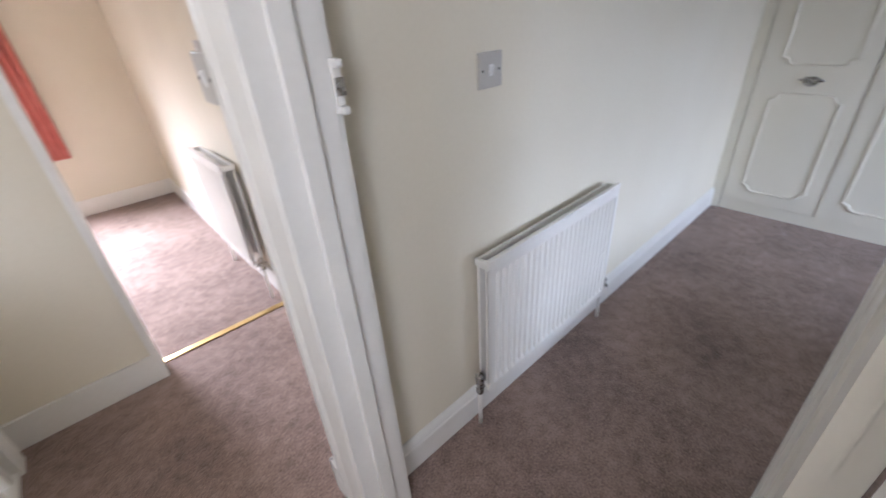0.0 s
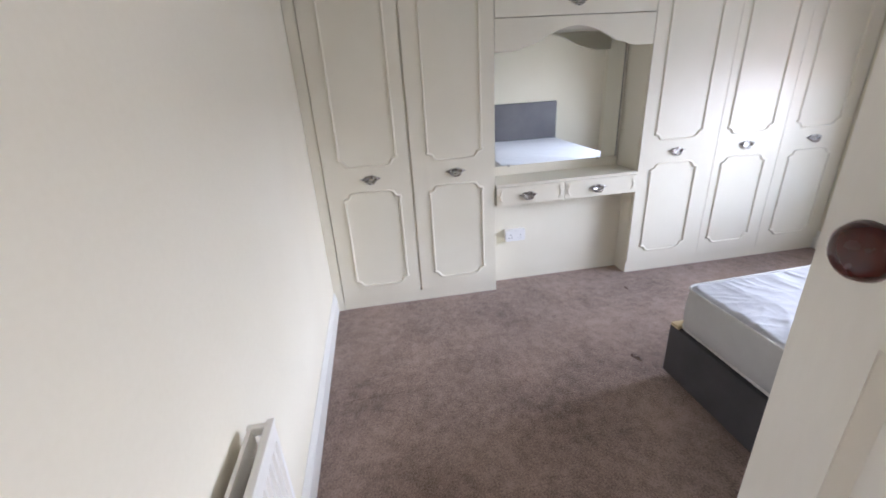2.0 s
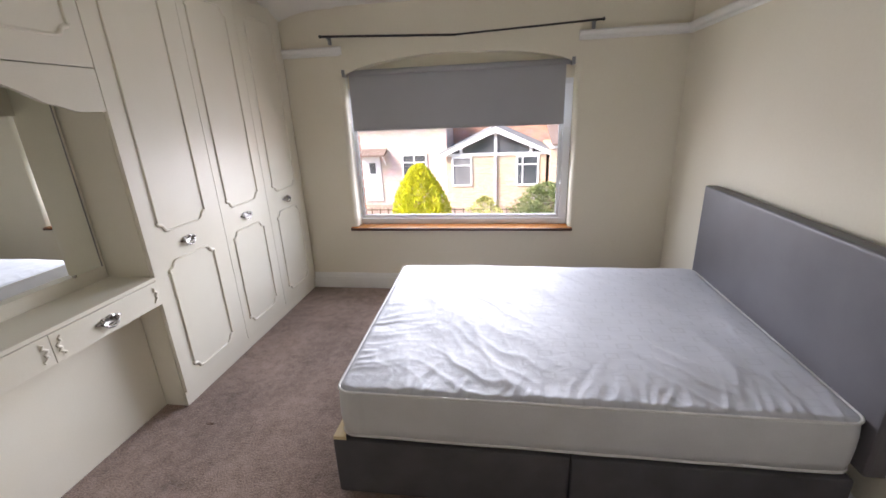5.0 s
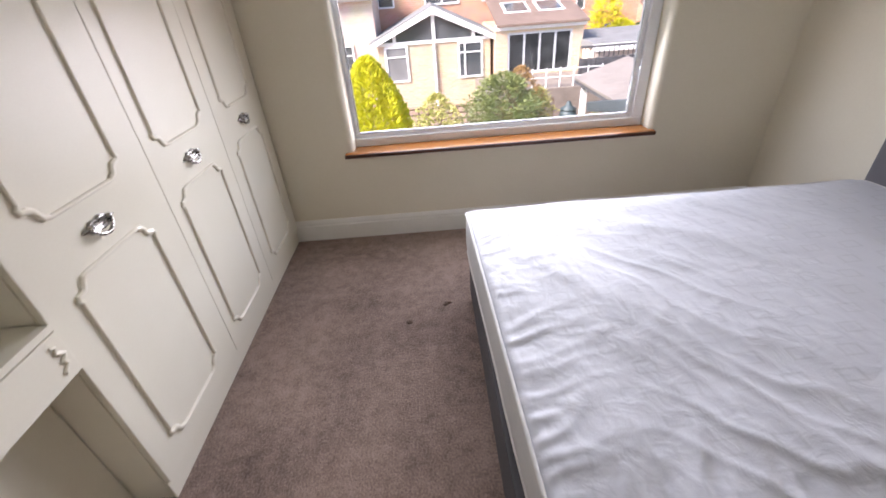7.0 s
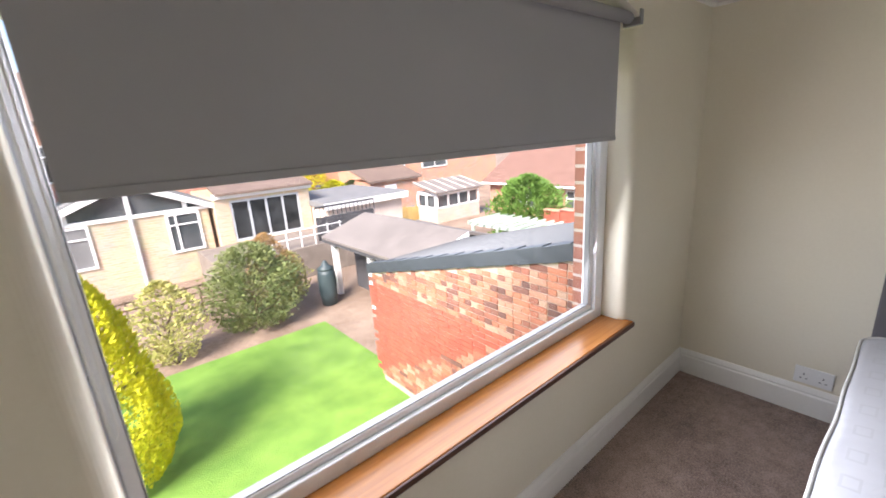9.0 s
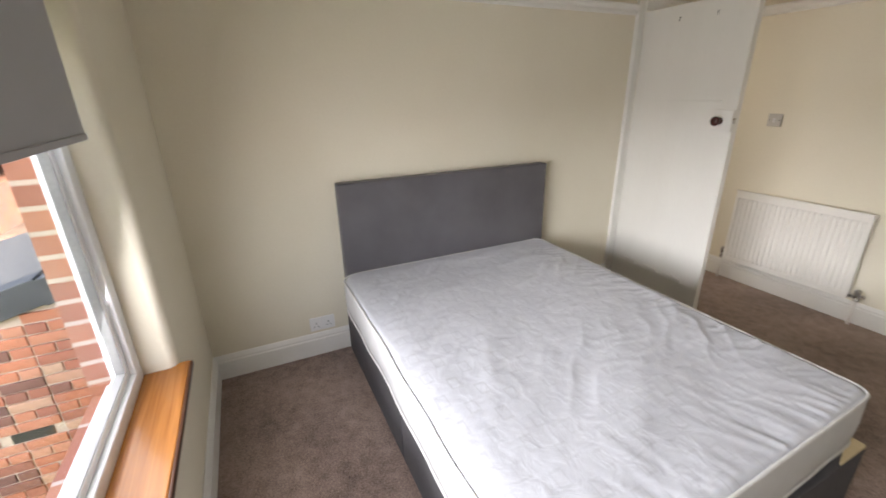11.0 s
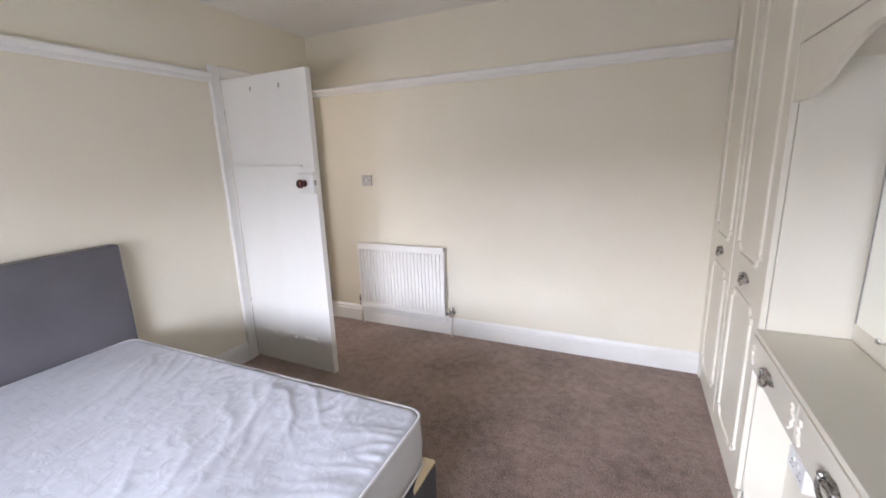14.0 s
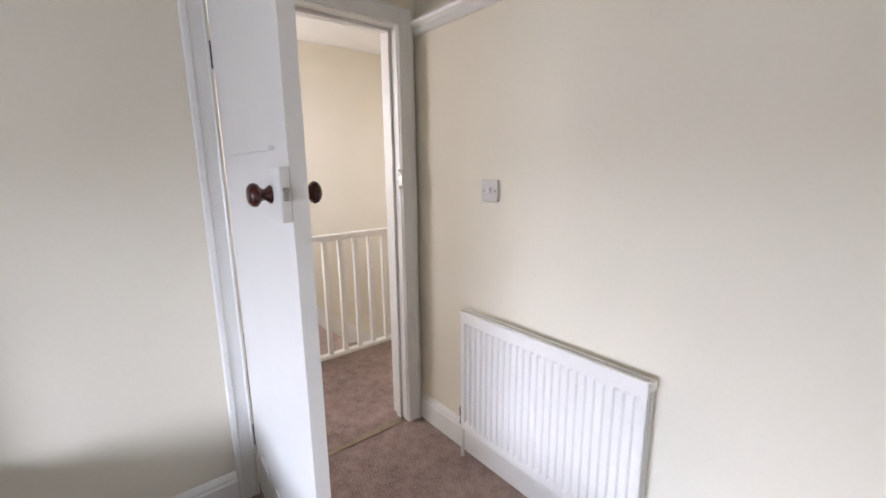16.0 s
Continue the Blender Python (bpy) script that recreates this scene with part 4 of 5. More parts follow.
# ---- bed ----
def mattress():
    x0, x1, y0, y1, z0, z1 = 0.095, 1.888, -3.102, -1.722, 0.312, 0.530
    nx, ny = 210, 160
    xs = np.linspace(0, 1, nx + 1)
    bm = bmesh.new()
    R = 0.055

    def folds(x, y, ang, fu, fv, seed):
        ca, sa = math.cos(ang), math.sin(ang)
        u, v = x * ca + y * sa, -x * sa + y * ca
        n = noise.noise(Vector((u * fu, v * fv, seed)))
        return max(0.0, 1 - abs(n) * 3.2) ** 2

    def mask(p, f, seed, level):
        return max(0.0, min(1.0, level + 1.8 * noise.noise(p * f + Vector((seed, 2 * seed, 0)))))

    def wrinkle(x, y):
        p = Vector((x, y, 0))
        wx = x + 0.05 * noise.noise(p * 3.5) + 0.018 * noise.noise(p * 9.0)
        wy = y + 0.05 * noise.noise(p * 3.5 + Vector((9, 2, 0))) + 0.018 * noise.noise(p * 9.0 + Vector((1, 8, 0)))
        ca, sa = math.cos(0.44), math.sin(0.44)
        fu, fv = wx * ca + wy * sa, -wx * sa + wy * ca
        broad = noise.noise(Vector((fu * 6.5, fv * 1.3, 0.6))) * mask(p, 1.1, 3.0, 0.55)
        long = folds(wx, wy, 0.40, 5.5, 1.1, 0.3) * mask(p, 1.4, 2.0, 0.30)
        cross = folds(wx, wy, 0.72, 9.0, 1.8, 5.1) * mask(p, 1.9, 6.0, 0.15)
        small = folds(wx, wy, 0.10, 15.0, 3.2, 8.4) * mask(p, 2.6, 4.0, 0.10)
        soft = noise.noise(p * 2.2 + Vector((5, 5, 0))) + 0.6 * noise.noise(p * 5.0 + Vector((1, 5, 0)))
        crumple = noise.noise(Vector((wx * 14, wy * 14, 2.2))) + 0.5 * noise.noise(Vector((wx * 30, wy * 30, 7.2)))
        foot = max(0.0, min(1.0, (x - 1.45) / 0.38)) ** 2
        pull = max(0.0, 1 - abs(noise.noise(Vector((wy * 15, wx * 2.5, 4.0)))) * 3.0) ** 1.6 * foot * mask(p, 2.0, 1.0, 0.45)
        return 0.0105 * broad + 0.0095 * long + 0.0045 * cross + 0.0040 * small + 0.005 * soft + 0.0010 * crumple + 0.003 * pull

    def gathers(x, y):
        """Short puckers where the cover is sewn to the piped edge."""
        out = 0.0
        for d, along, seed, amount in ((y1 - y, x, 1.3, 1.0), (x1 - x, y, 4.6, 0.9), (y - y0, x, 8.1, 0.35)):
            if d < 0.30:
                reach = 0.07 + 0.09 * (0.5 + noise.noise(Vector((along * 5.0, seed, 0.0))))
                slant = along + 0.35 * d + 0.03 * noise.noise(Vector((along * 7, d * 7, seed)))
                fold = max(0.0, 1 - 2.6 * abs(noise.noise(Vector((slant * 17, d * 2.0, seed)))))
                out += amount * fold ** 1.5 * math.exp(-d / max(0.03, reach)) * max(0.0, 0.65 + noise.noise(Vector((along * 3.1, seed * 2, 0))))
        return out

    grid = []
    for j in range(ny + 1):
        row = []
        for i in range(nx + 1):
            u, v = xs[i], j / ny
            x, y = x0 + (x1 - x0) * u, y0 + (y1 - y0) * v
            dx = min(x - x0, x1 - x)
            dy = min(y - y0, y1 - y)
            e = min(dx, dy)
            fade = min(1.0, e / 0.03)
            calm = min(1.0, max(0.0, (y + 3.05) / 0.95))
            ease = 0.45 + 0.55 * calm * calm * (3 - 2 * calm)
            z = z1 + (wrinkle(x, y) * ease + 0.010 * gathers(x, y) - 0.005) * fade
            if e < R * 0.5:
                z -= 0.012 * (1 - e / (R * 0.5)) ** 2
            # the side by the window is sat down and wavy
            if y - y0 < 0.12:
                z -= 0.014 * (1 - (y - y0) / 0.12) ** 2 * (1 + 0.3 * noise.noise(Vector((x * 4.0, 2.0, 0.0))))
            # round the corners in plan
            if dx < R and dy < R:
                cx = x0 + R if x - x0 < R else x1 - R
                cy = y0 + R if y - y0 < R else y1 - R
                q = Vector((x - cx, y - cy))
                m = max(abs(q.x), abs(q.y))
                if q.length > 1e-6:
                    q = q * (m / q.length)
                x, y = cx + q.x, cy + q.y
            # the foot end lies a little askew on the base
            sway = 0.012 * noise.noise(Vector((x * 3.2, 9.0, 0.0))) * max(0.0, 1 - (y - y0) / 0.3)
            x += 0.045 * (x - x0) / (x1 - x0) * (y1 - y) / (y1 - y0)
            y += sway
            row.append(bm.verts.new((x, y, z)))
        grid.append(row)
    for j in range(ny):
        for i in range(nx):
            bm.faces.new((grid[j][i], grid[j][i + 1], grid[j + 1][i + 1], grid[j + 1][i]))
    loop = [grid[0][i] for i in range(nx)] + [grid[j][nx] for j in range(ny)] + [grid[ny][nx - i] for i in range(nx)] + [grid[ny - j][0] for j in range(ny)]
    cx, cy = (x0 + x1) / 2, (y0 + y1) / 2
    prev = loop
    top_loop = [v.co.copy() for v in loop]
    low_loop = None
    for k, (dz, out) in enumerate(((0.016, 0.006), (0.06, 0.010), (0.11, 0.011), (0.16, 0.009), (0.204, 0.004))):
        ring = []
        for v in top_loop:
            d = Vector((v.x - cx, v.y - cy))
            q = Vector((1 if d.x > 0.8 else -1 if d.x < -0.8 else 0, 1 if d.y > 0.6 else -1 if d.y < -0.6 else 0))
            q = q.normalized() if q.length else q
            wob = 0.003 * noise.noise(Vector((v.x * 6, v.y * 6, k)))
            ring.append(bm.verts.new((v.x + q.x * (out + wob), v.y + q.y * (out + wob), v.z + (z0 + 0.002 - v.z) * dz / 0.204)))
        n = len(ring)
        for i in range(n):
            bm.faces.new((prev[i], ring[i], ring[(i + 1) % n], prev[(i + 1) % n]))
        prev = ring
        low_loop = ring
    low_pts = [v.co.copy() for v in low_loop]
    bm.faces.new(prev)
    bmesh.ops.recalc_face_normals(bm, faces=bm.faces[:])
    m = thing("mattress", "creased white damask double mattress on a divan base", "mattress")
    cover = part("cover", bm, DAMASK, m, smooth=True)
    cover.data.materials.append(BORDER)
    for poly in cover.data.polygons:
        poly.material_index = 1 if abs(poly.normal.z) < 0.55 else 0
    pts = [(p.x + 0.004 * (1 if p.x > cx else -1), p.y + 0.004 * (1 if p.y > cy else -1), p.z + 0.001) for p in top_loop[::3]]
    part("piping", tube(pts, 0.0055, 8, closed=True), PIPING, m, "pale piped edge", smooth=True)
    pts = [(p.x, p.y, p.z + 0.004) for p in low_pts[::3]]
    part("piping", tube(pts, 0.006, 8, closed=True), PIPING, m, "cream piped lower edge", smooth=True)


def divan():
    y0, y1 = -3.102, -1.705
    b = thing("divan_base", "dark grey upholstered divan bed base on castors", "bed base")
    for x0, x1 in ((0.095, 1.006), (1.010, 1.925)):
        part("base_section", box(x0, x1, y0, y1, 0.035, 0.300, 0.008), GREYFAB, b)
        part("top_lining", box(x0 + 0.03, x1 - 0.05, y0 + 0.05, y1 - 0.03, 0.300, 0.3105, 0.003), TAN, b, "tan fabric lining on top")
        for x in (x0 + 0.06, x1 - 0.06):
            for y in (y0 + 0.06, y1 - 0.06):
                part("castor", lathe([(0.020, 0.0), (0.022, 0.012), (0.012, 0.030), (0.012, 0.036)], Matrix.Translation((x, y, 0.0)), 12), BLACKMETAL, b)
    part("corner_edge", prism([(1.922, y1 - 0.003), (1.870, y1 - 0.003), (1.880, y1 - 0.03), (1.914, y1 - 0.16), (1.922, y1 - 0.17)], "z", 0.299, 0.313), TAN, b, "frayed tan corner")


def headboard():
    y0, y1 = -3.083, -1.690
    h = thing("headboard", "dark grey faux leather upholstered headboard", "headboard")
    bm = bmesh.new()
    box(0.022, 0.092, y0, y1, 0.330, 1.045, 0.014, bm=bm, segs=3)
    part("cushion", bm, HEADFAB, h, smooth=False)
    for y in (y0 + 0.35, y1 - 0.35):
        part("strut", box(0.024, 0.050, y - 0.03, y + 0.03, 0.0, 0.332), BLACKMETAL, h)


# ---- window, blind, curtain rail ----
def window():
    xl, xr, zb, zt = 0.748, 2.570, 0.572, 1.74
    yi, yo = -3.945, -4.015
    w = thing("window_1", "white plastic framed window with one wide pane", "window", kind="structure")
    fl, f, fr, s = 0.062, 0.056, 0.036, 0.026
    for x0, x1, z0, z1 in ((xl, xr, zb, zb + f), (xl, xr, zt - f, zt), (xl, xl + fl, zb + f, zt - f), (xr - fr, xr, zb + f, zt - f)):
        part("window_frame", box(x0, x1, yo, yi, z0, z1, 0.005), UPVC, w)
    gx0, gx1, gz0, gz1 = xl + fl, xr - fr, zb + f, zt - f
    for x0, x1, z0, z1 in ((gx0, gx1, gz0, gz0 + s), (gx0, gx1, gz1 - s, gz1), (gx0, gx0 + s, gz0 + s, gz1 - s), (gx1 - s, gx1, gz0 + s, gz1 - s)):
        part("glazing_bead", box(x0, x1, yo + 0.020, yi - 0.016, z0, z1, 0.006), UPVC, w)
    for x0, x1, z0, z1 in ((gx0 + s, gx1 - s, gz0 + s - 0.002, gz0 + s + 0.003), (gx0 + s - 0.002, gx0 + s + 0.003, gz0 + s, gz1 - s), (gx1 - s - 0.003, gx1 - s + 0.002, gz0 + s, gz1 - s)):
        part("gasket", box(x0, x1, yo + 0.024, yi - 0.020, z0, z1), GASKET, w)
    pane = part("pane", box(gx0 + s - 0.004, gx1 - s + 0.004, -3.984, -3.978, gz0 + s - 0.004, gz1 - s + 0.004), GLASS, w)
    pane.visible_shadow = False
    sill = bmesh.new()
    box(0.715, 2.590, Y0 - 0.12, -3.806, 0.556, 0.580, 0.006, bm=sill, segs=3)
    part("window_sill", sill, PINE, w, "orange varnished pine sill")
    # strip in a darker wood colour, for the shade on the sill's front
    part("sill_edge_shade", box(0.716, 2.589, -3.808, -3.798, 0.555, 0.577, 0.004), SILLSHADE, w, "front edge strip coloured dark for its shade")
    part("outer_sill", box(xl - 0.02, xr + 0.02, -4.055, yo, 0.545, 0.575, 0.004), UPVC, w)


def roller_blind():
    b = thing("roller_blind", "half-lowered dark grey fabric roller blind", "blind")
    part("roller", tube([(0.790, -3.862, 1.828), (2.500, -3.862, 1.828)], 0.021, 16), BLINDFAB, b, smooth=True)
    part("fabric", box(0.815, 2.496, -3.8840, -3.8820, 1.402, 1.826), BLINDFAB, b)
    part("bottom_bar", box(0.815, 2.496, -3.888, -3.878, 1.386, 1.404, 0.003), BLINDFAB, b)
    for x in (0.760, 2.504):
        part("bracket", box(x, x + 0.024, -3.888, -3.820, 1.800, 1.852, 0.003), GREYPLASTIC, b, "dark grey end bracket")
    chain = [(2.522, -3.880, 1.82), (2.522, -3.884, 1.4), (2.523, -3.888, 0.99), (2.517, -3.890, 0.97), (2.511, -3.888, 0.99), (2.510, -3.884, 1.4), (2.510, -3.880, 1.82)]
    part("chain", tube(chain, 0.0025, 6), PLASTIC, b, "white control chain")


def curtain_rail():
    r = thing("curtain_rail", "thin black metal curtain pole, bent in the middle", "curtain pole")
    part("pole", tube([(2.640, -3.765, 2.086), (1.615, -3.765, 2.036)], 0.0085, 10), BLACKMETAL, r, smooth=True)
    part("pole", tube([(1.630, -3.765, 2.037), (0.600, -3.765, 2.070)], 0.0070, 10), BLACKMETAL, r, smooth=True)
    for x, z in ((2.600, 2.084), (0.650, 2.068)):
        part("bracket", tube([(x, -3.822, z - 0.012), (x, -3.790, z - 0.012), (x, -3.770, z - 0.004)], 0.006, 8), GREYPLASTIC, r)
        part("bracket_plate", box(x - 0.012, x + 0.012, -3.840, -3.822, z - 0.05, z + 0.012, 0.002), GREYPLASTIC, r)
    for x, z in ((2.643, 2.086), (0.597, 2.070)):
        part("finial", lathe([(0.004, 0), (0.011, 0.004), (0.012, 0.014), (0.006, 0.02)], Matrix.Translation((x - 0.008, -3.765, z)) @ Euler((0, radians(90), 0)).to_matrix().to_4x4(), 12), BLACKMETAL, r)


# ---- landing, stairs and the other bedroom ----
def landing():
    wl = lambda n, bm, lab="cream painted landing wall": wall_piece(n, bm, lab)
    bm = bmesh.new()
    box(-2.2, -0.445, 1.175, 1.29, -3.0, 2.7, bm=bm)
    box(-0.445, 0.24, 1.175, 1.29, 2.0, 2.7, bm=bm)
    wl("wall_landing_end", bm)
    wl("wall_other_bedroom_side", box(0.24, 0.36, 0.11, 4.2, 0.0, 2.7))
    wl("wall_stairs", box(-2.02, -1.9, -1.7, 1.175, -3.0, 2.7))
    # unseen wall with a window opening added to bring light onto the landing
    bm = bmesh.new()
    box(-2.02, -1.85, -1.72, -1.60, -3.0, 2.7, bm=bm)
    box(-1.05, -0.12, -1.72, -1.60, -3.0, 2.7, bm=bm)
    box(-1.85, -1.05, -1.72, -1.60, -3.0, 1.05, bm=bm)
    box(-1.85, -1.05, -1.72, -1.60, 2.15, 2.7, bm=bm)
    wl("wall_added_window", bm)
    bm = bmesh.new()
    box(-0.62, 0.36, 3.90, 4.2, 0.0, 2.7, bm=bm)
    box(-2.2, -1.68, 3.90, 4.2, 0.0, 2.7, bm=bm)
    box(-1.68, -0.62, 3.90, 4.2, 0.0, 0.75, bm=bm)
    box(-1.68, -0.62, 3.90, 4.2, 1.95, 2.7, bm=bm)
    wl("wall_other_bedroom_end", bm, "cream painted wall of the other bedroom")
    wl("wall_other_bedroom_west", box(-2.2, -2.08, 1.33, 4.2, 0.0, 2.7), "cream painted wall of the other bedroom")
    c = bmesh.new()
    box(-2.02, -0.12, -1.6, 1.175, 2.40, 2.44, bm=c)
    box(-0.12, 0.24, 0.11, 1.175, 2.40, 2.44, bm=c)
    box(-2.08, 0.24, 1.29, 3.90, 2.40, 2.44, bm=c)
    solid("ceiling_landing", c, CEIL, "white painted landing ceiling", "ceiling", kind="structure")
    for bm in (box(-1.9, -0.445, 1.159, 1.175, 0.0, 0.14, 0.003), box(-0.62, 0.24, 3.884, 3.90, 0.0, 0.14, 0.003), box(0.224, 0.24, 1.29, 3.884, 0.0, 0.14, 0.003), box(-0.138, -0.12, 0.075, 0.128, 0.0, 0.16, 0.004), box(-0.138, 0.0, 0.11, 0.126, 0.0, 0.16, 0.004)):
        solid("baseboard", bm, GLOSS, "white painted skirting board", "skirting board", kind="structure")
    threshold("threshold_other_bedroom", box(-0.445, 0.24, 1.270, 1.305, 0.0, 0.006, 0.002), BRASS, "brass carpet threshold strip")
    f = thing("door_frame", "white painted doorway lining to the other bedroom", "door frame", kind="structure")
    part("lining", box(-0.460, -0.430, 1.160, 1.305, 0.0, 2.0, 0.003), GLOSS, f)
    part("lining", box(0.215, 0.24, 1.160, 1.305, 0.0, 2.0, 0.003), GLOSS, f)
    # balustrade along the stairwell
    b = thing("balustrade", "white painted landing balustrade with square balusters", "balustrade")
    part("handrail", box(-1.035, -0.965, -0.55, 1.02, 0.862, 0.905, 0.008), GLOSS, b)
    part("base_rail", box(-1.03, -0.97, -0.55, 1.02, 0.0, 0.022, 0.003), GLOSS, b)
    y = -0.44
    while y < 1.0:
        part("baluster", box(-1.016, -0.984, y - 0.016, y + 0.016, 0.022, 0.862, 0.002), GLOSS, b)
        y += 0.118
    for y in (-0.60, 1.06):
        part("newel_post", box(-1.045, -0.955, y - 0.045, y + 0.045, 0.0, 1.05, 0.005), GLOSS, b)
    # stairs going down
    s = thing("staircase", "carpeted stairs going down from the landing", "stairs")
    for k in range(9):
        y = 0.05 + 0.24 * k
        part("step", box(-1.9, -1.05, y, min(y + 0.26, 1.17) if y < 1.2 else y + 0.01, -0.36 - 0.18 * k, -0.18 * (k + 1) if k else -0.18, 0.006), CARPET, s) if y < 1.15 else None
    st = prism([(-0.35, 0.30), (-0.35, 0.52), (1.17, -0.68), (1.17, -0.90)], "x", -1.898, -1.870)
    part("string", st, GLOSS, s, "white painted stair string")
    cu = bmesh.new()
    n = 40
    top, bot = [], []
    for k in range(n + 1):
        u = k / n
        y = 3.85 + 0.025 * math.sin(u * 26)
        top.append(cu.verts.new((-0.66 + 0.26 * u, y, 2.05)))
        bot.append(cu.verts.new((-0.54 + 0.15 * u, y, 0.52)))
    for k in range(n):
        cu.faces.new((top[k], top[k + 1], bot[k + 1], bot[k]))
    c = thing("curtain", "coral red curtain beside the other bedroom window", "curtain")
    ob = part("cloth", cu, CORAL, c, smooth=True)
    so = ob.modifiers.new("thickness", "SOLIDIFY")
    so.thickness = 0.006
    w = thing("window_2", "plain white framed window of the other bedroom", "window", kind="structure")
    for x0, x1, z0, z1 in ((-1.68, -0.62, 0.75, 0.80), (-1.68, -0.62, 1.90, 1.95), (-1.68, -1.63, 0.80, 1.90), (-0.67, -0.62, 0.80, 1.90)):
        part("window_frame", box(x0, x1, 4.11, 4.17, z0, z1, 0.004), UPVC, w)
    # frame of the added, unseen landing window
    w = thing("window_3", "unseen white framed window added to light the landing", "window", kind="structure")
    for x0, x1, z0, z1 in ((-1.85, -1.05, 1.05, 1.10), (-1.85, -1.05, 2.10, 2.15), (-1.85, -1.80, 1.10, 2.10), (-1.10, -1.05, 1.10, 2.10)):
        part("window_frame", box(x0, x1, -1.69, -1.63, z0, z1, 0.004), UPVC, w)


carpet_floor()
window_wall()
plain_walls()
ceiling()
skirtings()
door_frame()
threshold("threshold_bedroom", box(-0.034, -0.006, -0.868, -0.102, 0.0, 0.005, 0.002), WORNSTRIP, "worn dull metal carpet strip in the doorway")
landing()
wardrobe("wardrobe", -1.150, -0.066, ((-0.597, -0.066, -0.345), (-1.150, -0.608, -0.886)), "off-white fitted double wardrobe with moulded panel doors")
wardrobe("wardrobe", -3.832, -2.167, ((-2.748, -2.167, -2.440), (-3.268, -2.748, -2.990), (-3.832, -3.268, -3.540)), "off-white fitted triple wardrobe with moulded panel doors")
bridging_unit()
dressing_table()
cornice_trim()
window()
roller_blind()
curtain_rail()
divan()
mattress()
headboard()
door()
radiator(0.422, 1.232, 0.176, 0.740, -0.084, -0.022)
rad2 = radiator(-0.28, 0.28, 0.20, 0.80, -0.105, -0.032, ribs=18)
rad2.matrix_world = Matrix.Translation((0.24, 1.72, 0)) @ Matrix.Rotation(radians(-90), 4, "Z")
rad2["label"] = "white panel radiator in the other bedroom"
switch_plate("light_switch", pose(0.515, 0.0, 1.265), "greyed plastic light switch with one rocker on cream wall")
switch_plate("light_switch", Matrix.Translation((-0.133, 0.088, 1.33)) @ Matrix.Rotation(radians(-90), 4, "Z"), "white plastic light switch on the landing")
switch_plate("light_switch", Matrix.Translation((0.24, 1.50, 1.31)) @ Matrix.Rotation(radians(-90), 4, "Z"), "white plastic light switch in the other bedroom")
socket_plate(Matrix.Translation((0.0, -3.240, 0.205)) @ Matrix.Rotation(radians(90), 4, "Z"), "white plastic double socket above the skirting beside the bed")
socket_plate(Matrix.Translation((0.0, -1.500, 0.245)) @ Matrix.Rotation(radians(90), 4, "Z"), "white plastic double socket above the skirting near the door")
socket_plate(Matrix.Translation((3.150, -1.330, 0.368)) @ Matrix.Rotation(radians(-90), 4, "Z"), "white surface-mounted double socket under the dressing table", 0.038)


# ---- garden and houses outside the window ----
GZ = -2.7
MIXEDLEAF = surface("grey_green_leaf", (0.10, 0.16, 0.055), (0.28, 0.30, 0.11), 0.7, scale=2.2, fine=30, bump=0)
CONIFERLEAF = surface("bright_green_leaf", (0.06, 0.14, 0.02), (0.16, 0.30, 0.05), 0.7, scale=3, fine=30, bump=0)


def ground():
    bm = box(-220, 220, -420, -4.1, GZ - 0.3, GZ)
    solid("ground", bm, SOIL, "bare brown garden soil and paving", "ground", kind="structure")
    solid("lawn", box(-1.15, 6.5, -11.95, -4.6, GZ, GZ + 0.03, 0.01), LAWN, "small green lawn below the window", "lawn", kind="structure")
    solid("road", box(-14.5, -8.6, -60, -18.5, GZ, GZ + 0.02), SHEETROOF, "pale concrete lane between the gardens", "road", kind="structure")


def house_window(parent, axis, a0, a1, z0, z1, face, out, bars=(), mat=None):
    """A framed pane on a wall: axis 'x' when it spans x on a plane y=face."""
    def bx(p0, p1, q0, q1, d0, d1, bev=0.0):
        d0, d1 = min(d0, d1), max(d0, d1)
        return box(p0, p1, d0, d1, q0, q1, bev) if axis == "x" else box(d0, d1, p0, p1, q0, q1, bev)
    f = 0.07
    w = part("window", bx(a0, a1, z0, z0 + f, face - out * 0.03, face + out * 0.05), UPVC, parent)
    part("frame", bx(a0, a1, z1 - f, z1, face - out * 0.03, face + out * 0.05), UPVC, w)
    part("frame", bx(a0, a0 + f, z0 + f, z1 - f, face - out * 0.03, face + out * 0.05), UPVC, w)
    part("frame", bx(a1 - f, a1, z0 + f, z1 - f, face - out * 0.03, face + out * 0.05), UPVC, w)
    for k in bars:
        m = a0 + (a1 - a0) * k
        part("bar", bx(m - 0.03, m + 0.03, z0 + f, z1 - f, face - out * 0.02, face + out * 0.045), UPVC, w)
    part("transom", bx(a0 + f, a1 - f, z1 - 0.40, z1 - 0.35, face - out * 0.02, face + out * 0.045), UPVC, w)
    part("pane", bx(a0 + f, a1 - f, z0 + f, z1 - f, face + out * 0.004, face + out * 0.016), mat or DARKGLASS, w)


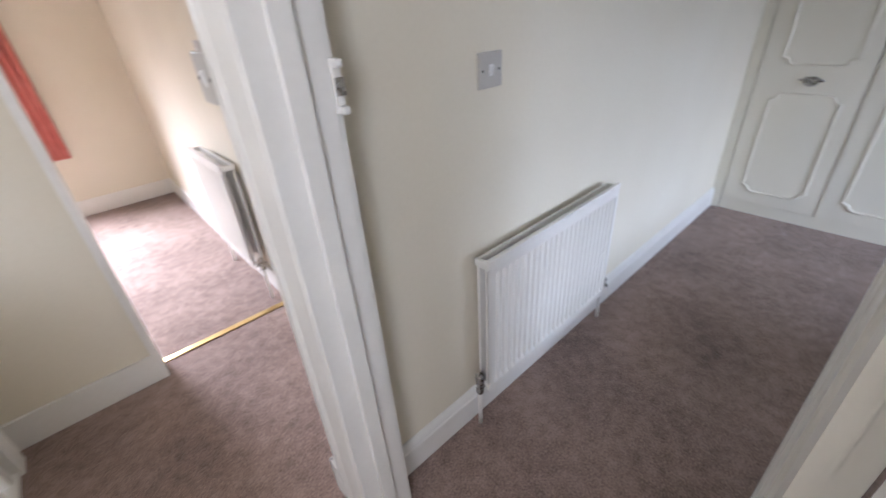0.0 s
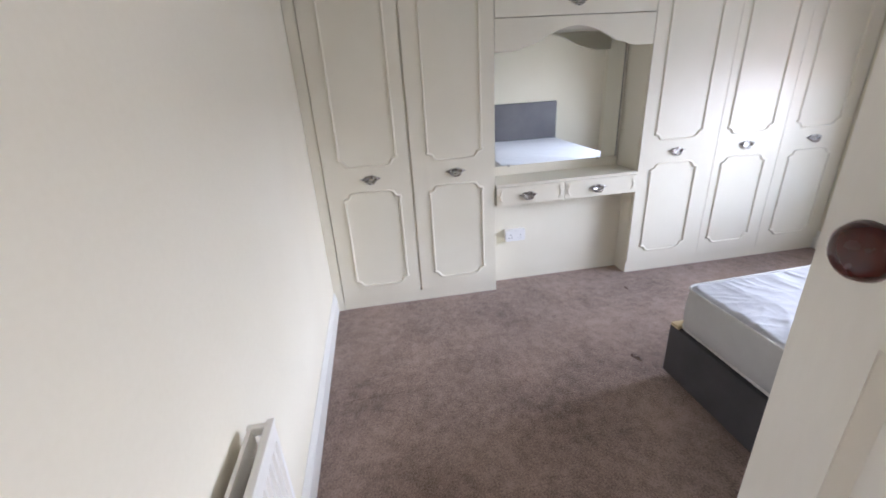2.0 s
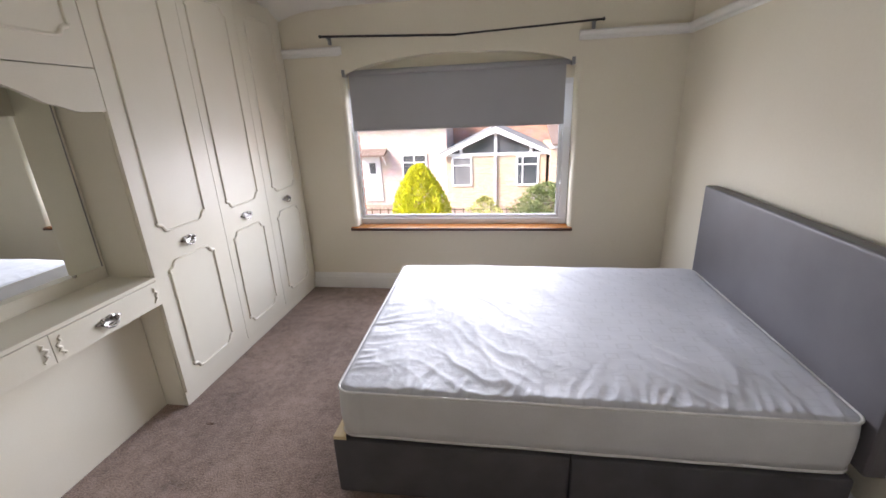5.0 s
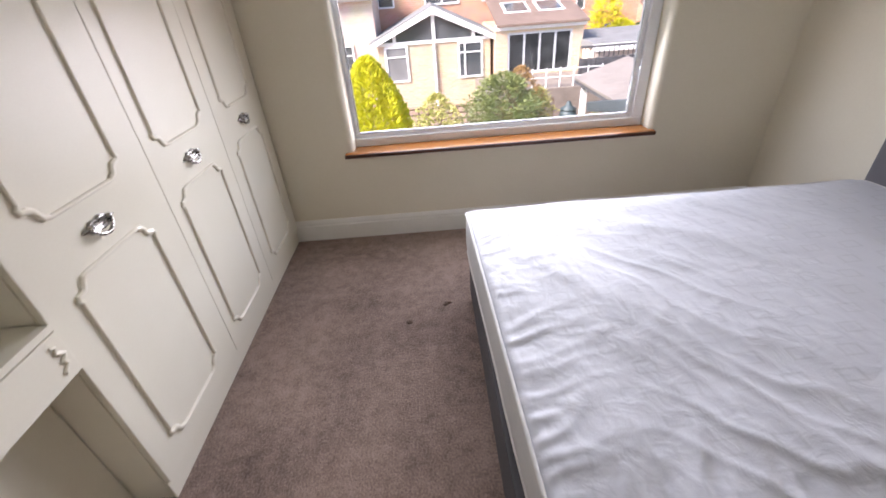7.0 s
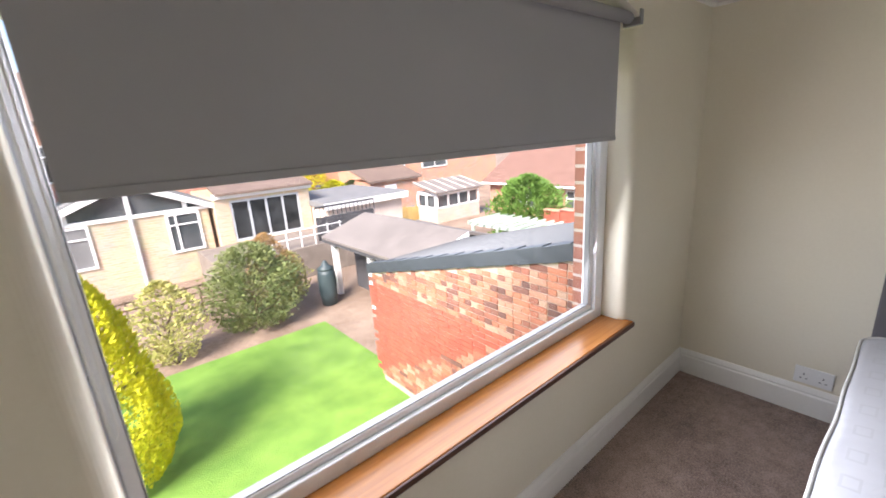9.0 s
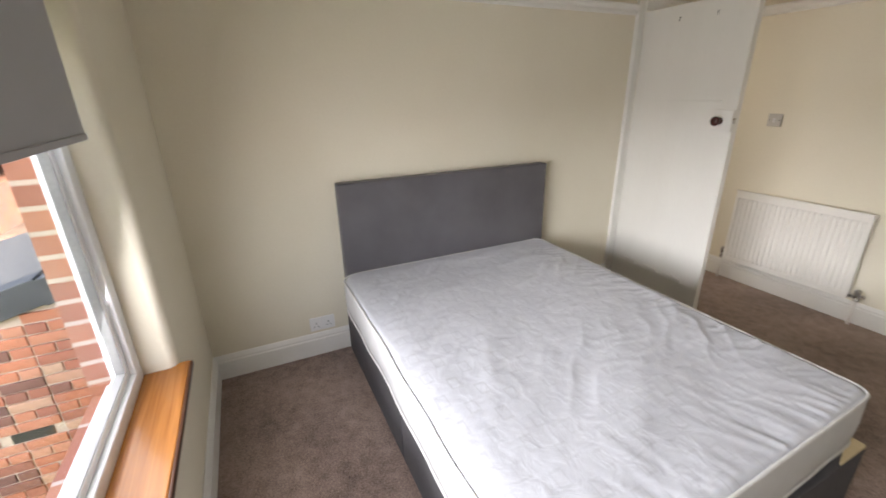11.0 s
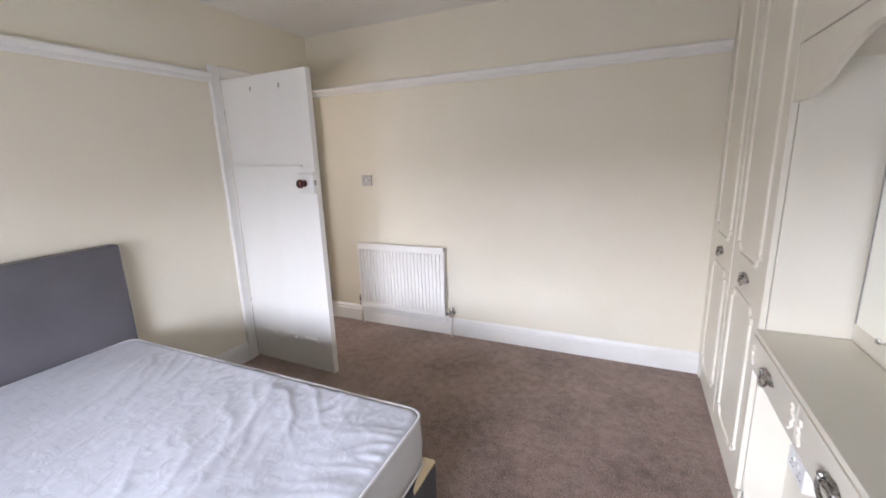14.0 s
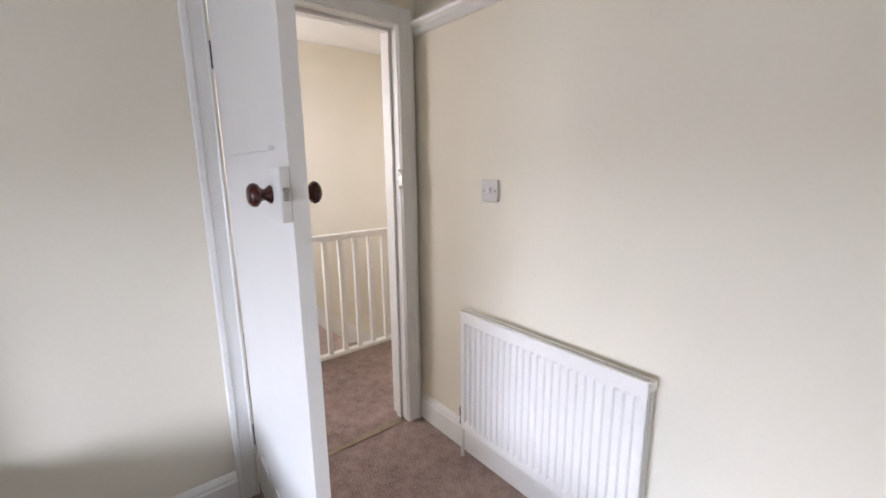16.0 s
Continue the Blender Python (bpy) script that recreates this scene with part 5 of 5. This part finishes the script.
def gable_extension():
    y = -18.65
    h = thing("garden_extension", "buff brick house extension with glazed white gable", "house extension", kind="")
    xl, xr, ze, xa, za = -0.50, 3.88, -0.28, 1.68, 0.70
    part("wall", box(xl + 0.06, xr - 0.06, -22.2, y, GZ, ze - 0.08), BUFFBRICK, h)
    for a, b in (((xl - 0.2, ze - 0.05), (xa, za)), ((xr + 0.2, ze - 0.05), (xa, za))):
        q = prism([(a[0], a[1]), (a[0], a[1] + 0.10), (b[0], b[1] + 0.14), (b[0], b[1])], "y", -22.0, y + 0.15)
        part("roof_slope", q, SHEETROOF, h)
        q = prism([(a[0], a[1] - 0.14), (a[0], a[1] + 0.02), (b[0], b[1] + 0.10), (b[0], b[1] - 0.14)], "y", y + 0.15, y + 0.20)
        part("bargeboard", q, UPVC, h)
    part("gable_glass", prism([(xl + 0.1, ze - 0.03), (xr - 0.1, ze - 0.03), (xa, za - 0.10)], "y", y - 0.06, y - 0.03), DARKGLASS, h)
    part("gable_sill", box(xl, xr, y - 0.05, y + 0.05, ze - 0.12, ze - 0.01), UPVC, h)
    for x, z in ((xa, za - 0.1), (0.20, 0.02), (3.16, 0.02)):
        part("gable_bar", box(x - 0.06, x + 0.06, y - 0.02, y + 0.05, ze - 0.02, z), UPVC, h)
    part("downpipe", tube([(xa, y + 0.06, ze - 0.1), (xa, y + 0.06, GZ)], 0.05, 8), UPVC, h)
    house_window(h, "x", -0.15, 0.80, -1.70, -0.42, y, 1, (0.72,), mat=DARKGLASS)
    house_window(h, "x", 2.70, 3.58, -1.70, -0.42, y, 1, mat=SHEETROOF)


def bifold_extension():
    y = -18.3
    h = thing("garden_extension", "buff brick extension with dark folding doors and rooflights", "house extension")
    wall = bmesh.new()
    box(-1.05, -0.58, -22.0, y, GZ, -0.06, bm=wall)
    box(-3.85, -3.45, -22.0, y, GZ, -0.06, bm=wall)
    box(-3.45, -1.05, -22.0, y, -0.24, -0.06, bm=wall)
    box(-3.45, -1.05, -22.0, y, GZ, -1.66, bm=wall)
    part("wall", wall, BUFFBRICK, h)
    part("fascia", box(-3.95, -0.55, y, y + 0.06, -0.14, 0.04), UPVC, h)
    part("roof_slope", prism([(y + 0.2, -0.02), (y + 0.2, 0.06), (-21.9, 0.95), (-21.9, 0.87)], "x", -3.98, -0.62), ROOFTILE, h)
    for x in (-1.6, -2.9):
        part("rooflight", prism([(y - 1.0, 0.30), (y - 1.0, 0.36), (y - 2.2, 0.66), (y - 2.2, 0.60)], "x", x - 0.5, x + 0.5), UPVC, h)
        part("rooflight_glass", prism([(y - 1.1, 0.39), (y - 1.1, 0.395), (y - 2.1, 0.64), (y - 2.1, 0.635)], "x", x - 0.42, x + 0.42), DARKGLASS, h)
    part("room_back", box(-3.45, -1.05, -21.5, -21.4, -1.66, -0.24), SHEETROOF, h)
    for z0, z1 in ((-1.66, -1.58), (-0.31, -0.24)):
        part("door_rail", box(-3.45, -1.05, y - 0.10, y - 0.02, z0, z1), DOORGREY, h)
    for k in range(5):
        x = -1.05 - 0.5825 * k
        part("door_stile", box(x - 0.07, x, y - 0.098, y - 0.018, -1.58, -0.31), DOORGREY, h)
        if k < 4:
            part("door_pane", box(x - 0.5825, x - 0.07, y - 0.07, y - 0.055, -1.58, -0.31), BLACKGLASS, h)
    p = thing("patio", "raised weathered paved patio behind the house extension", "patio", kind="structure")
    part("slab", box(-4.2, 0.2, -18.28, -15.6, GZ, -1.70, 0.02), PAVING, p)
    r = thing("garden_railing", "low white railing along the patio", "railing")
    for z in (-1.14, -1.38):
        part("rail", box(-3.75, -1.35, -15.74, -15.70, z - 0.014, z + 0.014), UPVC, r)
    for k in range(6):
        x = -1.4 - 0.46 * k
        part("post", box(x - 0.016, x + 0.016, -15.74, -15.70, -1.70, -1.08), UPVC, r)


def terrace():
    h = thing("terraced_house", "orange brick house row with white windows and porch", "house")
    part("wall", box(-4.0, 14.0, -28, -22.2, GZ, 2.6), FARBRICK, h)
    for x0, x1 in ((3.2, 4.6), (0.4, 1.9), (-2.0, -0.6), (7.5, 9.0)):
        house_window(h, "x", x0, x1, 0.70, 1.95, -22.2, 1, (0.5,))
    part("roof_slope", prism([(-21.9, 2.55), (-21.9, 2.7), (-25.1, 4.6), (-28.3, 2.7), (-28.3, 2.55), (-25.1, 4.45)], "x", -4.2, 14.2), ROOFTILE, h)
    b = thing("bungalow_wing", "pale brick house wing with white door and porch canopy", "house")
    part("wall", box(3.9, 13.5, -22.1, -19.5, GZ, 1.15), PALEBRICK, b)
    part("roof_slope", prism([(-19.2, 1.10), (-19.2, 1.20), (-22.1, 2.05), (-22.1, 1.95)], "x", 3.85, 13.7), FELT, b)
    house_window(b, "x", 4.84, 6.03, -1.47, -0.34, -19.5, 1, (0.5,))
    part("door", box(7.06, 7.93, -19.5, -19.44, -2.5, -0.42, 0.01), UPVC, b, "white panelled front door")
    part("door_pane", box(7.3, 7.6, -19.44, -19.43, -1.2, -0.7), DARKGLASS, b)
    part("porch_canopy", prism([(-19.5, -0.05), (-19.5, -0.22), (-18.9, -0.35), (-18.9, -0.28)], "x", 6.7, 8.2), ROOFTILE, b)
    for x in (6.8, 8.1):
        part("canopy_bracket", tube([(x, -19.48, -0.8), (x, -18.95, -0.34)], 0.035, 6), UPVC, b)


def right_houses():
    h = thing("brick_house", "red brick house with white windows beyond the gardens", "house")
    part("wall", box(-24, -13.0, -36, -27, GZ - 0.3, 3.2), FARBRICK, h)
    house_window(h, "x", -18.5, -16.1, -0.75, 0.60, -27, 1, (0.5,))
    house_window(h, "x", -18.7, -16.4, -3.0 + 0.3, -1.7, -27, 1, (0.33, 0.66))
    house_window(h, "x", -14.6, -13.4, -1.3, 0.5, -27, 1)
    part("roof_slope", prism([(-26.7, 3.1), (-26.7, 3.3), (-31.5, 6.0), (-36.3, 3.3), (-36.3, 3.1), (-31.5, 5.8)], "x", -24.3, -12.7), ROOFTILE, h)
    o = thing("outhouse", "orange brick outhouse with lean-to roof and white door", "outbuilding")
    part("wall", box(-13.4, -10.0, -26.9, -24.0, GZ, -0.95), FARBRICK, o)
    part("roof_slope", prism([(-23.8, -0.98), (-23.8, -0.86), (-26.95, 0.05), (-26.95, -0.07)], "x", -13.6, -9.8), ROOFTILE, o)
    part("door", box(-11.7, -10.9, -24.0, -23.95, GZ, -1.2, 0.01), UPVC, o, "white plain door")
    f = thing("brick_house", "orange brick house far along the lane", "house")
    part("wall", box(-13, -4.2, -42, -34, GZ, 3.4), FARBRICK, f)
    house_window(f, "x", -9.2, -8.6, -0.6, 0.4, -34, 1)
    part("roof_slope", prism([(-33.7, 3.3), (-33.7, 3.5), (-38, 5.6), (-42.3, 3.5), (-42.3, 3.3), (-38, 5.4)], "x", -13.2, -4.0), ROOFTILE, f)
    g = thing("garage", "low garage with flat grey roof", "garage")
    part("wall", box(-7.3, -3.9, -21.5, -17.2, GZ, -0.80), CREAMRENDER, g)
    part("roof", box(-7.5, -3.8, -21.6, -17.0, -0.82, -0.62, 0.02), SHEETROOF, g)
    part("fascia", box(-7.5, -3.8, -17.0, -16.95, -0.90, -0.66), UPVC, g)
    v = thing("parked_car", "white car parked by the far houses", "car")
    part("body", box(-10.9, -9.2, -31.2, -27.5, GZ + 0.25, GZ + 0.95, 0.15, segs=3), UPVC, v)
    part("cabin", box(-10.8, -9.3, -30.4, -28.2, GZ + 0.90, GZ + 1.45, 0.22, segs=3), DARKGLASS, v)
    for y in (-30.4, -28.3):
        for x in (-10.85, -9.25):
            part("wheel", tube([(x - 0.1, y, GZ + 0.32), (x + 0.1, y, GZ + 0.32)], 0.32, 16), FENCE, v)
    w = thing("conservatory", "pale brick and white framed conservatory with glazed roof", "conservatory")
    part("base_wall", box(-13.0, -10.1, -19.8, -18.3, GZ, -2.0), PALEBRICK, w)
    part("glazing", box(-12.9, -10.2, -19.7, -18.4, -1.95, -1.36), DARKGLASS, w, "dim conservatory glazing")
    for z0, z1 in ((-2.0, -1.93), (-1.38, -1.22)):
        part("rail", box(-13.0, -10.1, -19.8, -18.3, z0, z1, 0.01), UPVC, w)
    for k in range(5):
        x = -10.1 - 0.70 * k
        part("mullion", box(x - 0.06, x, -18.32, -18.24, -1.93, -1.38), UPVC, w)
    for k in range(3):
        y = -18.3 - 0.70 * k
        part("mullion", box(-10.12, -10.04, y - 0.10, y, -1.93, -1.38), UPVC, w)
    part("roof_slope", prism([(-18.1, -1.24), (-18.1, -1.16), (-19.9, -0.74), (-19.9, -0.82)], "x", -13.2, -9.9), FELT, w)
    for k in range(6):
        x = -9.95 - 0.64 * k
        part("roof_bar", prism([(-18.1, -1.16), (-18.1, -1.12), (-19.9, -0.70), (-19.9, -0.74)], "x", x - 0.025, x), CREAMRENDER, w)
    t = thing("tiled_house", "low orange brick house with brown tiled roof and white windows", "house")
    part("wall", box(-20.0, -14.0, -18.4, -11.3, GZ, -1.15), FARBRICK, t)
    part("roof_slope", prism([(-13.7, -1.20), (-13.7, -1.05), (-17.0, 0.75), (-20.3, -1.05), (-20.3, -1.20), (-17.0, 0.60)], "y", -18.7, -11.0), REDTILE, t)
    part("gutter", tube([(-13.66, -18.7, -1.16), (-13.66, -11.0, -1.16)], 0.06, 8), UPVC, t)
    for a in (-13.7, -16.4):
        house_window(t, "y", a, a + 1.4, -2.30, -1.32, -14.0, 1, (0.33, 0.66))
    g = thing("garden_wall", "low red brick garden wall", "wall")
    for k in range(5):
        y = -11.6 + 0.66 * k
        part("wall_panel", box(-9.62, -9.40, y, y + 0.62, GZ, -1.30 + 0.07 * (k % 2)), NEWBRICK, g)
        part("coping", box(-9.66, -9.36, y - 0.01, y + 0.63, -1.30 + 0.07 * (k % 2), -1.25 + 0.07 * (k % 2), 0.01), FARBRICK, g)


def fences():
    f = thing("garden_fence", "dark slatted garden fence with lattice top", "fence")
    for k in range(16):
        x = -3.0 - 0.14 * k
        part("slat", box(x - 0.125, x, -16.02, -15.98, GZ, -0.92 - 0.02 * (k % 2)), FENCE, f)
    part("rail", box(-5.24, -3.0, -16.03, -15.97, -0.62, -0.56), FENCE, f)
    for k in range(15):
        x = -3.0 - 0.16 * k
        part("lattice_bar", box(x - 0.02, x, -16.01, -15.99, -0.92, -0.56), FENCE, f)
    f = thing("garden_fence", "yellow wooden fence panels", "fence")
    for k in range(9):
        x = -9.2 - 0.30 * k
        part("slat", box(x - 0.28, x, -20.03, -19.97, GZ, -1.9 - 0.04 * (k % 3)), YFENCE, f)
    f = thing("garden_trellis", "low dark wooden trellis behind the shrubs", "trellis")
    for z in (-1.79, -1.97, -2.15, -2.33):
        part("lattice_bar", box(-1.8, 6.9, -14.55, -14.51, z - 0.018, z + 0.018), BARK, f)
    for k in range(30):
        x = -1.8 + 0.30 * k
        part("lattice_bar", box(x - 0.018, x + 0.018, -14.51, -14.48, GZ, -1.73), BARK, f)


def pergola():
    g = thing("pergola", "pale green painted garden pergola slats behind the lean-to", "pergola")
    for k in range(9):
        y = -10.3 - 0.33 * k
        part("slat", box(-8.6, -7.0, y - 0.03, y + 0.03, -1.46, -1.38), PALEGREEN, g)
    for x in (-7.2, -8.4):
        part("beam", box(x - 0.04, x + 0.04, -13.1, -10.1, -1.56, -1.46), PALEGREEN, g)
        for y in (-10.3, -12.9):
            part("post", box(x - 0.04, x + 0.04, y - 0.04, y + 0.04, GZ, -1.56), PALEGREEN, g)


def felt_shed():
    s = thing("shed", "open-sided timber garden shed with pale felt roof", "shed")
    part("wall", box(-4.9, -3.0, -13.6, -9.6, GZ, -1.10), FENCE, s)
    part("wall", box(-3.0, -2.36, -11.3, -9.6, GZ, -1.10), FENCE, s)
    for a, b in ((-2.15, -3.6), (-5.05, -3.6)):
        part("roof_slope", prism([(a, -1.12), (a, -1.05), (b, -0.60), (b, -0.67)], "y", -13.8, -9.4), FELT, s)
    for y in (-13.4, -11.5):
        part("corner_post", box(-2.40, -2.26, y - 0.07, y + 0.07, GZ, -1.10), UPVC, s, "white painted post")
    part("eaves_board", box(-2.20, -2.15, -13.8, -9.4, -1.20, -1.11), FENCE, s)
    for y in (-9.4, -13.8):
        part("bargeboard", prism([(-2.15, -1.20), (-2.15, -1.06), (-3.6, -0.61), (-3.6, -0.75)], "y", y, y + 0.04), UPVC, s)
    d = thing("water_butt", "dark teal plastic water butt beside the shed", "water butt")
    part("body", lathe([(0.19, 0.0), (0.23, 0.35), (0.24, 0.60), (0.23, 0.85), (0.20, 0.98)], Matrix.Translation((-1.78, -12.95, GZ)), 20), TEAL, d, smooth=True)
    part("lid", lathe([(0.215, 0.0), (0.22, 0.03), (0.10, 0.10), (0.06, 0.20), (0.04, 0.22)], Matrix.Translation((-1.78, -12.95, GZ + 0.98)), 20), TEAL, d, smooth=True)


def leaf_cloud(cx, cy, z0, z1, rx, ry, count, size, upright=0.0, lumps=2.5, pointed=0.0):
    """Small leaves scattered through an uneven crown."""
    rnd = random.Random(int(cx * 100 + cy * 10 + count))
    verts, faces = [], []
    while len(faces) < count:
        u = rnd.random()
        a = rnd.random() * 2 * math.pi
        prof = math.sin(math.pi * min(1.0, 0.12 + 0.88 * u) ** (0.75 if pointed else 1.0)) ** 0.6
        if pointed:
            prof = (1 - u) ** 0.55 * (0.55 + 0.45 * min(1, u * 5)) * 1.05
        way = Vector((math.cos(a), math.sin(a), u * 1.6 + cx))
        lump = 1 + 0.30 * noise.noise(way * lumps)
        if not pointed:
            # branches of uneven length with gaps between them
            lump += 0.34 * noise.noise(way * lumps * 2.3 + Vector((3, 7, 1))) + 0.22 * noise.noise(way * lumps * 5.0)
        r = prof * lump * (1 - (0.45 if pointed else 0.75) * rnd.random() ** (2.2 if pointed else 1.6))
        p = Vector((cx + rx * r * math.cos(a), cy + ry * r * math.sin(a), z0 + (z1 - z0) * u))
        if noise.noise(p * 3.1) < (-0.28 if pointed else -0.10) and rnd.random() < 0.85:
            continue
        d = Vector((math.cos(a), math.sin(a), 0.4)) + Vector((rnd.uniform(-1, 1), rnd.uniform(-1, 1), rnd.uniform(-1, 1))) * 0.8
        d = (d * (1 - upright) + Vector((0, 0, 1)) * upright).normalized()
        side = d.cross(Vector((rnd.uniform(-1, 1), rnd.uniform(-1, 1), rnd.uniform(-1, 1)))).normalized()
        s = size * rnd.uniform(0.6, 1.3)
        k = len(verts)
        verts += [p - side * s * 0.35, p + d * s * 0.5 - side * s * 0.30, p + d * s * 1.2, p + d * s * 0.5 + side * s * 0.30]
        faces.append((k, k + 1, k + 2, k + 3))
    me = bpy.data.meshes.new("crown")
    me.from_pydata([tuple(v) for v in verts], [], faces)
    return me


def shrub(name, label, cx, cy, z0, z1, rx, ry, count, size, mat, upright=0.0, pointed=0.0):
    s = thing(name, label, "shrub" if not pointed else "conifer")
    me = leaf_cloud(cx, cy, z0, z1, rx, ry, count, size, upright, pointed=pointed)
    me.materials.append(mat)
    ob = new("crown", me)
    ob.parent = s
    ob["kind"] = "stuff"
    tr = bmesh.new()
    tube([(cx, cy, GZ), (cx + 0.03, cy, (GZ + z0) / 2), (cx, cy + 0.02, z0 + 0.5 * (z1 - z0))], lambda u: 0.06 * (1 - 0.7 * u), 8, tr)
    for k in range(7):
        a = k * 2.4
        zz = z0 + (z1 - z0) * (0.05 + 0.07 * k)
        tube([(cx, cy, zz), (cx + 0.4 * rx * math.cos(a), cy + 0.4 * ry * math.sin(a), zz + 0.2), (cx + 0.75 * rx * math.cos(a), cy + 0.75 * ry * math.sin(a), zz + 0.45)], lambda u: 0.025 * (1 - 0.7 * u), 6, tr)
    part("trunk", tr, BARK, s)


def outrigger():
    """Brick lean-to at the side of the house."""
    o = thing("brick_outbuilding", "weathered red brick lean-to with slate verge tiles", "outbuilding")
    xw = -0.80
    y_end = -8.9
    def verge(y):
        return 0.36 + 0.245 * (y + 4.75)
    part("wall_core", prism([(-4.1, GZ), (-4.1, verge(-4.1)), (y_end + 0.12, verge(y_end + 0.12)), (y_end + 0.12, GZ)], "x", xw - 0.22, xw - 0.006), MORTAR, o)
    part("roof", prism([(-4.1, verge(-4.1) + 0.02), (-4.1, verge(-4.1) + 0.10), (y_end, verge(y_end) + 0.10), (y_end, verge(y_end) + 0.02)], "x", -3.1, xw - 0.10), SPECKLED, o)
    me = bpy.data.meshes.new("verge_tile")
    bm = bmesh.new()
    box(-0.13, 0.035, -0.02, 0.345, 0.018, 0.045, 0.004, bm=bm, segs=1)
    box(0.012, 0.035, -0.02, 0.345, -0.125, 0.030, 0.004, bm=bm, segs=1)
    bm.to_mesh(me)
    bm.free()
    me.materials.append(SLATE)
    slope = math.atan(0.245)
    for k in range(14):
        y = -4.45 - 0.32 * k
        ob = new("verge_tile", me)
        ob.parent = o
        ob.matrix_local = Matrix.Translation((xw, y - 0.3, verge(y - 0.3) + 0.085)) @ Matrix.Rotation(slope + radians(2.2), 4, "X")
    # bricks: the nearest stretch piece by piece, the rest joined
    bme = bpy.data.meshes.new("brick")
    bm = box(-0.10, 0.006, -0.1075, 0.1075, -0.0325, 0.0325, 0.004, segs=1)
    bm.to_mesh(bme)
    bm.free()
    bme.materials.append(BRICKRED)
    hme = bpy.data.meshes.new("brick")
    bm = box(-0.10, 0.006, -0.051, 0.051, -0.0325, 0.0325, 0.004, segs=1)
    bm.to_mesh(hme)
    bm.free()
    hme.materials.append(BRICKRED)
    nme = bme.copy()
    nme.materials.clear()
    nme.materials.append(NEWBRICK)
    rnd = random.Random(4)
    rest = bmesh.new()
    rebuilt = bmesh.new()
    count = 0
    row = 0
    z = 0.40
    while z > -2.6:
        y = -4.22
        while y > y_end + 0.1:
            newer = z < -0.86 and y < -5.69 - 1.92 * (-0.9 - z)
            # courses of headers between the stretchers in the old work
            half = 0.051 if row % 2 and not newer else 0.1075
            y -= half + 0.005
            gap = abs(z + 0.575) < 0.03 and abs(y + 5.06) < 0.12
            if z + 0.05 < verge(y - half) and not gap:
                m = Matrix.Translation((xw + rnd.uniform(-0.003, 0.003), y, z)) @ Matrix.Rotation(rnd.uniform(-0.012, 0.012), 4, "X")
                if z > -0.95 and y > -6.9 and count < 300:
                    ob = new("brick", nme if newer else hme if half < 0.1 else bme)
                    ob.parent = o
                    ob.matrix_local = m
                    count += 1
                else:
                    rest_bm = rebuilt if newer else rest
                    vs = [rest_bm.verts.new(m @ Vector((d, a * half, b * 0.0325))) for d in (0.005, -0.02) for a, b in ((-1, -1), (1, -1), (1, 1), (-1, 1))]
                    for q in ((0, 1, 2, 3), (0, 4, 5, 1), (3, 2, 6, 7), (0, 3, 7, 4), (1, 5, 6, 2)):
                        rest_bm.faces.new([vs[i] for i in q])
            y -= half + 0.005
        z -= 0.075
        row += 1
    ob = part("brickwork", rest, BRICKRED, o)
    ob["kind"] = "stuff"
    ob = part("brickwork", rebuilt, NEWBRICK, o, "newer plain red bricks")
    ob["kind"] = "stuff"
    # near-black panel colours in the shade of the missing brick's hole
    part("vent", box(xw - 0.02, xw - 0.002, -5.17, -4.95, -0.61, -0.54), DARKSLOT, o, "dark panel for the shade in a missing brick's gap")


ground()
gable_extension()
bifold_extension()
terrace()
right_houses()
fences()
felt_shed()
pergola()
shrub("conifer", "golden yellow-green conifer in the garden", 3.08, -9.2, -2.6, 0.42, 0.98, 0.95, 26000, 0.058, GOLDLEAF, 0.55, 1.0)
shrub("garden_shrub", "sparse yellow-green garden shrub", 1.85, -12.45, -2.6, -0.95, 0.62, 0.5, 3600, 0.065, OLIVELEAF, 0.2)
shrub("garden_shrub", "dense green garden shrub with browning top", 0.05, -12.9, -2.6, -0.62, 0.98, 0.85, 14000, 0.06, MIXEDLEAF, 0.25)
shrub("garden_shrub", "thin orange-brown garden shrub", -0.55, -13.5, -2.6, -0.62, 0.62, 0.5, 3000, 0.06, TWIG, 0.5)
shrub("garden_shrub", "pale dry garden shrub", -1.15, -13.9, -2.6, -1.30, 0.5, 0.4, 1800, 0.07, OLIVELEAF, 0.4)
shrub("garden_shrub", "rounded yellow shrub by the lane", -8.6, -26.0, GZ, -0.75, 1.1, 1.1, 2500, 0.14, GOLDLEAF)
shrub("garden_shrub", "rounded yellow shrub by the lane", -10.4, -33.0, GZ, 0.3, 1.0, 1.0, 2000, 0.16, GOLDLEAF)
shrub("garden_shrub", "dark green shrub by the lane", -9.9, -26.2, GZ, -0.9, 0.8, 0.8, 2000, 0.12, GREENLEAF)
shrub("conifer", "rounded bright green conifer behind the sheds", -10.0, -12.75, GZ, -0.22, 1.45, 1.45, 9000, 0.12, CONIFERLEAF, 0.4)
outrigger()
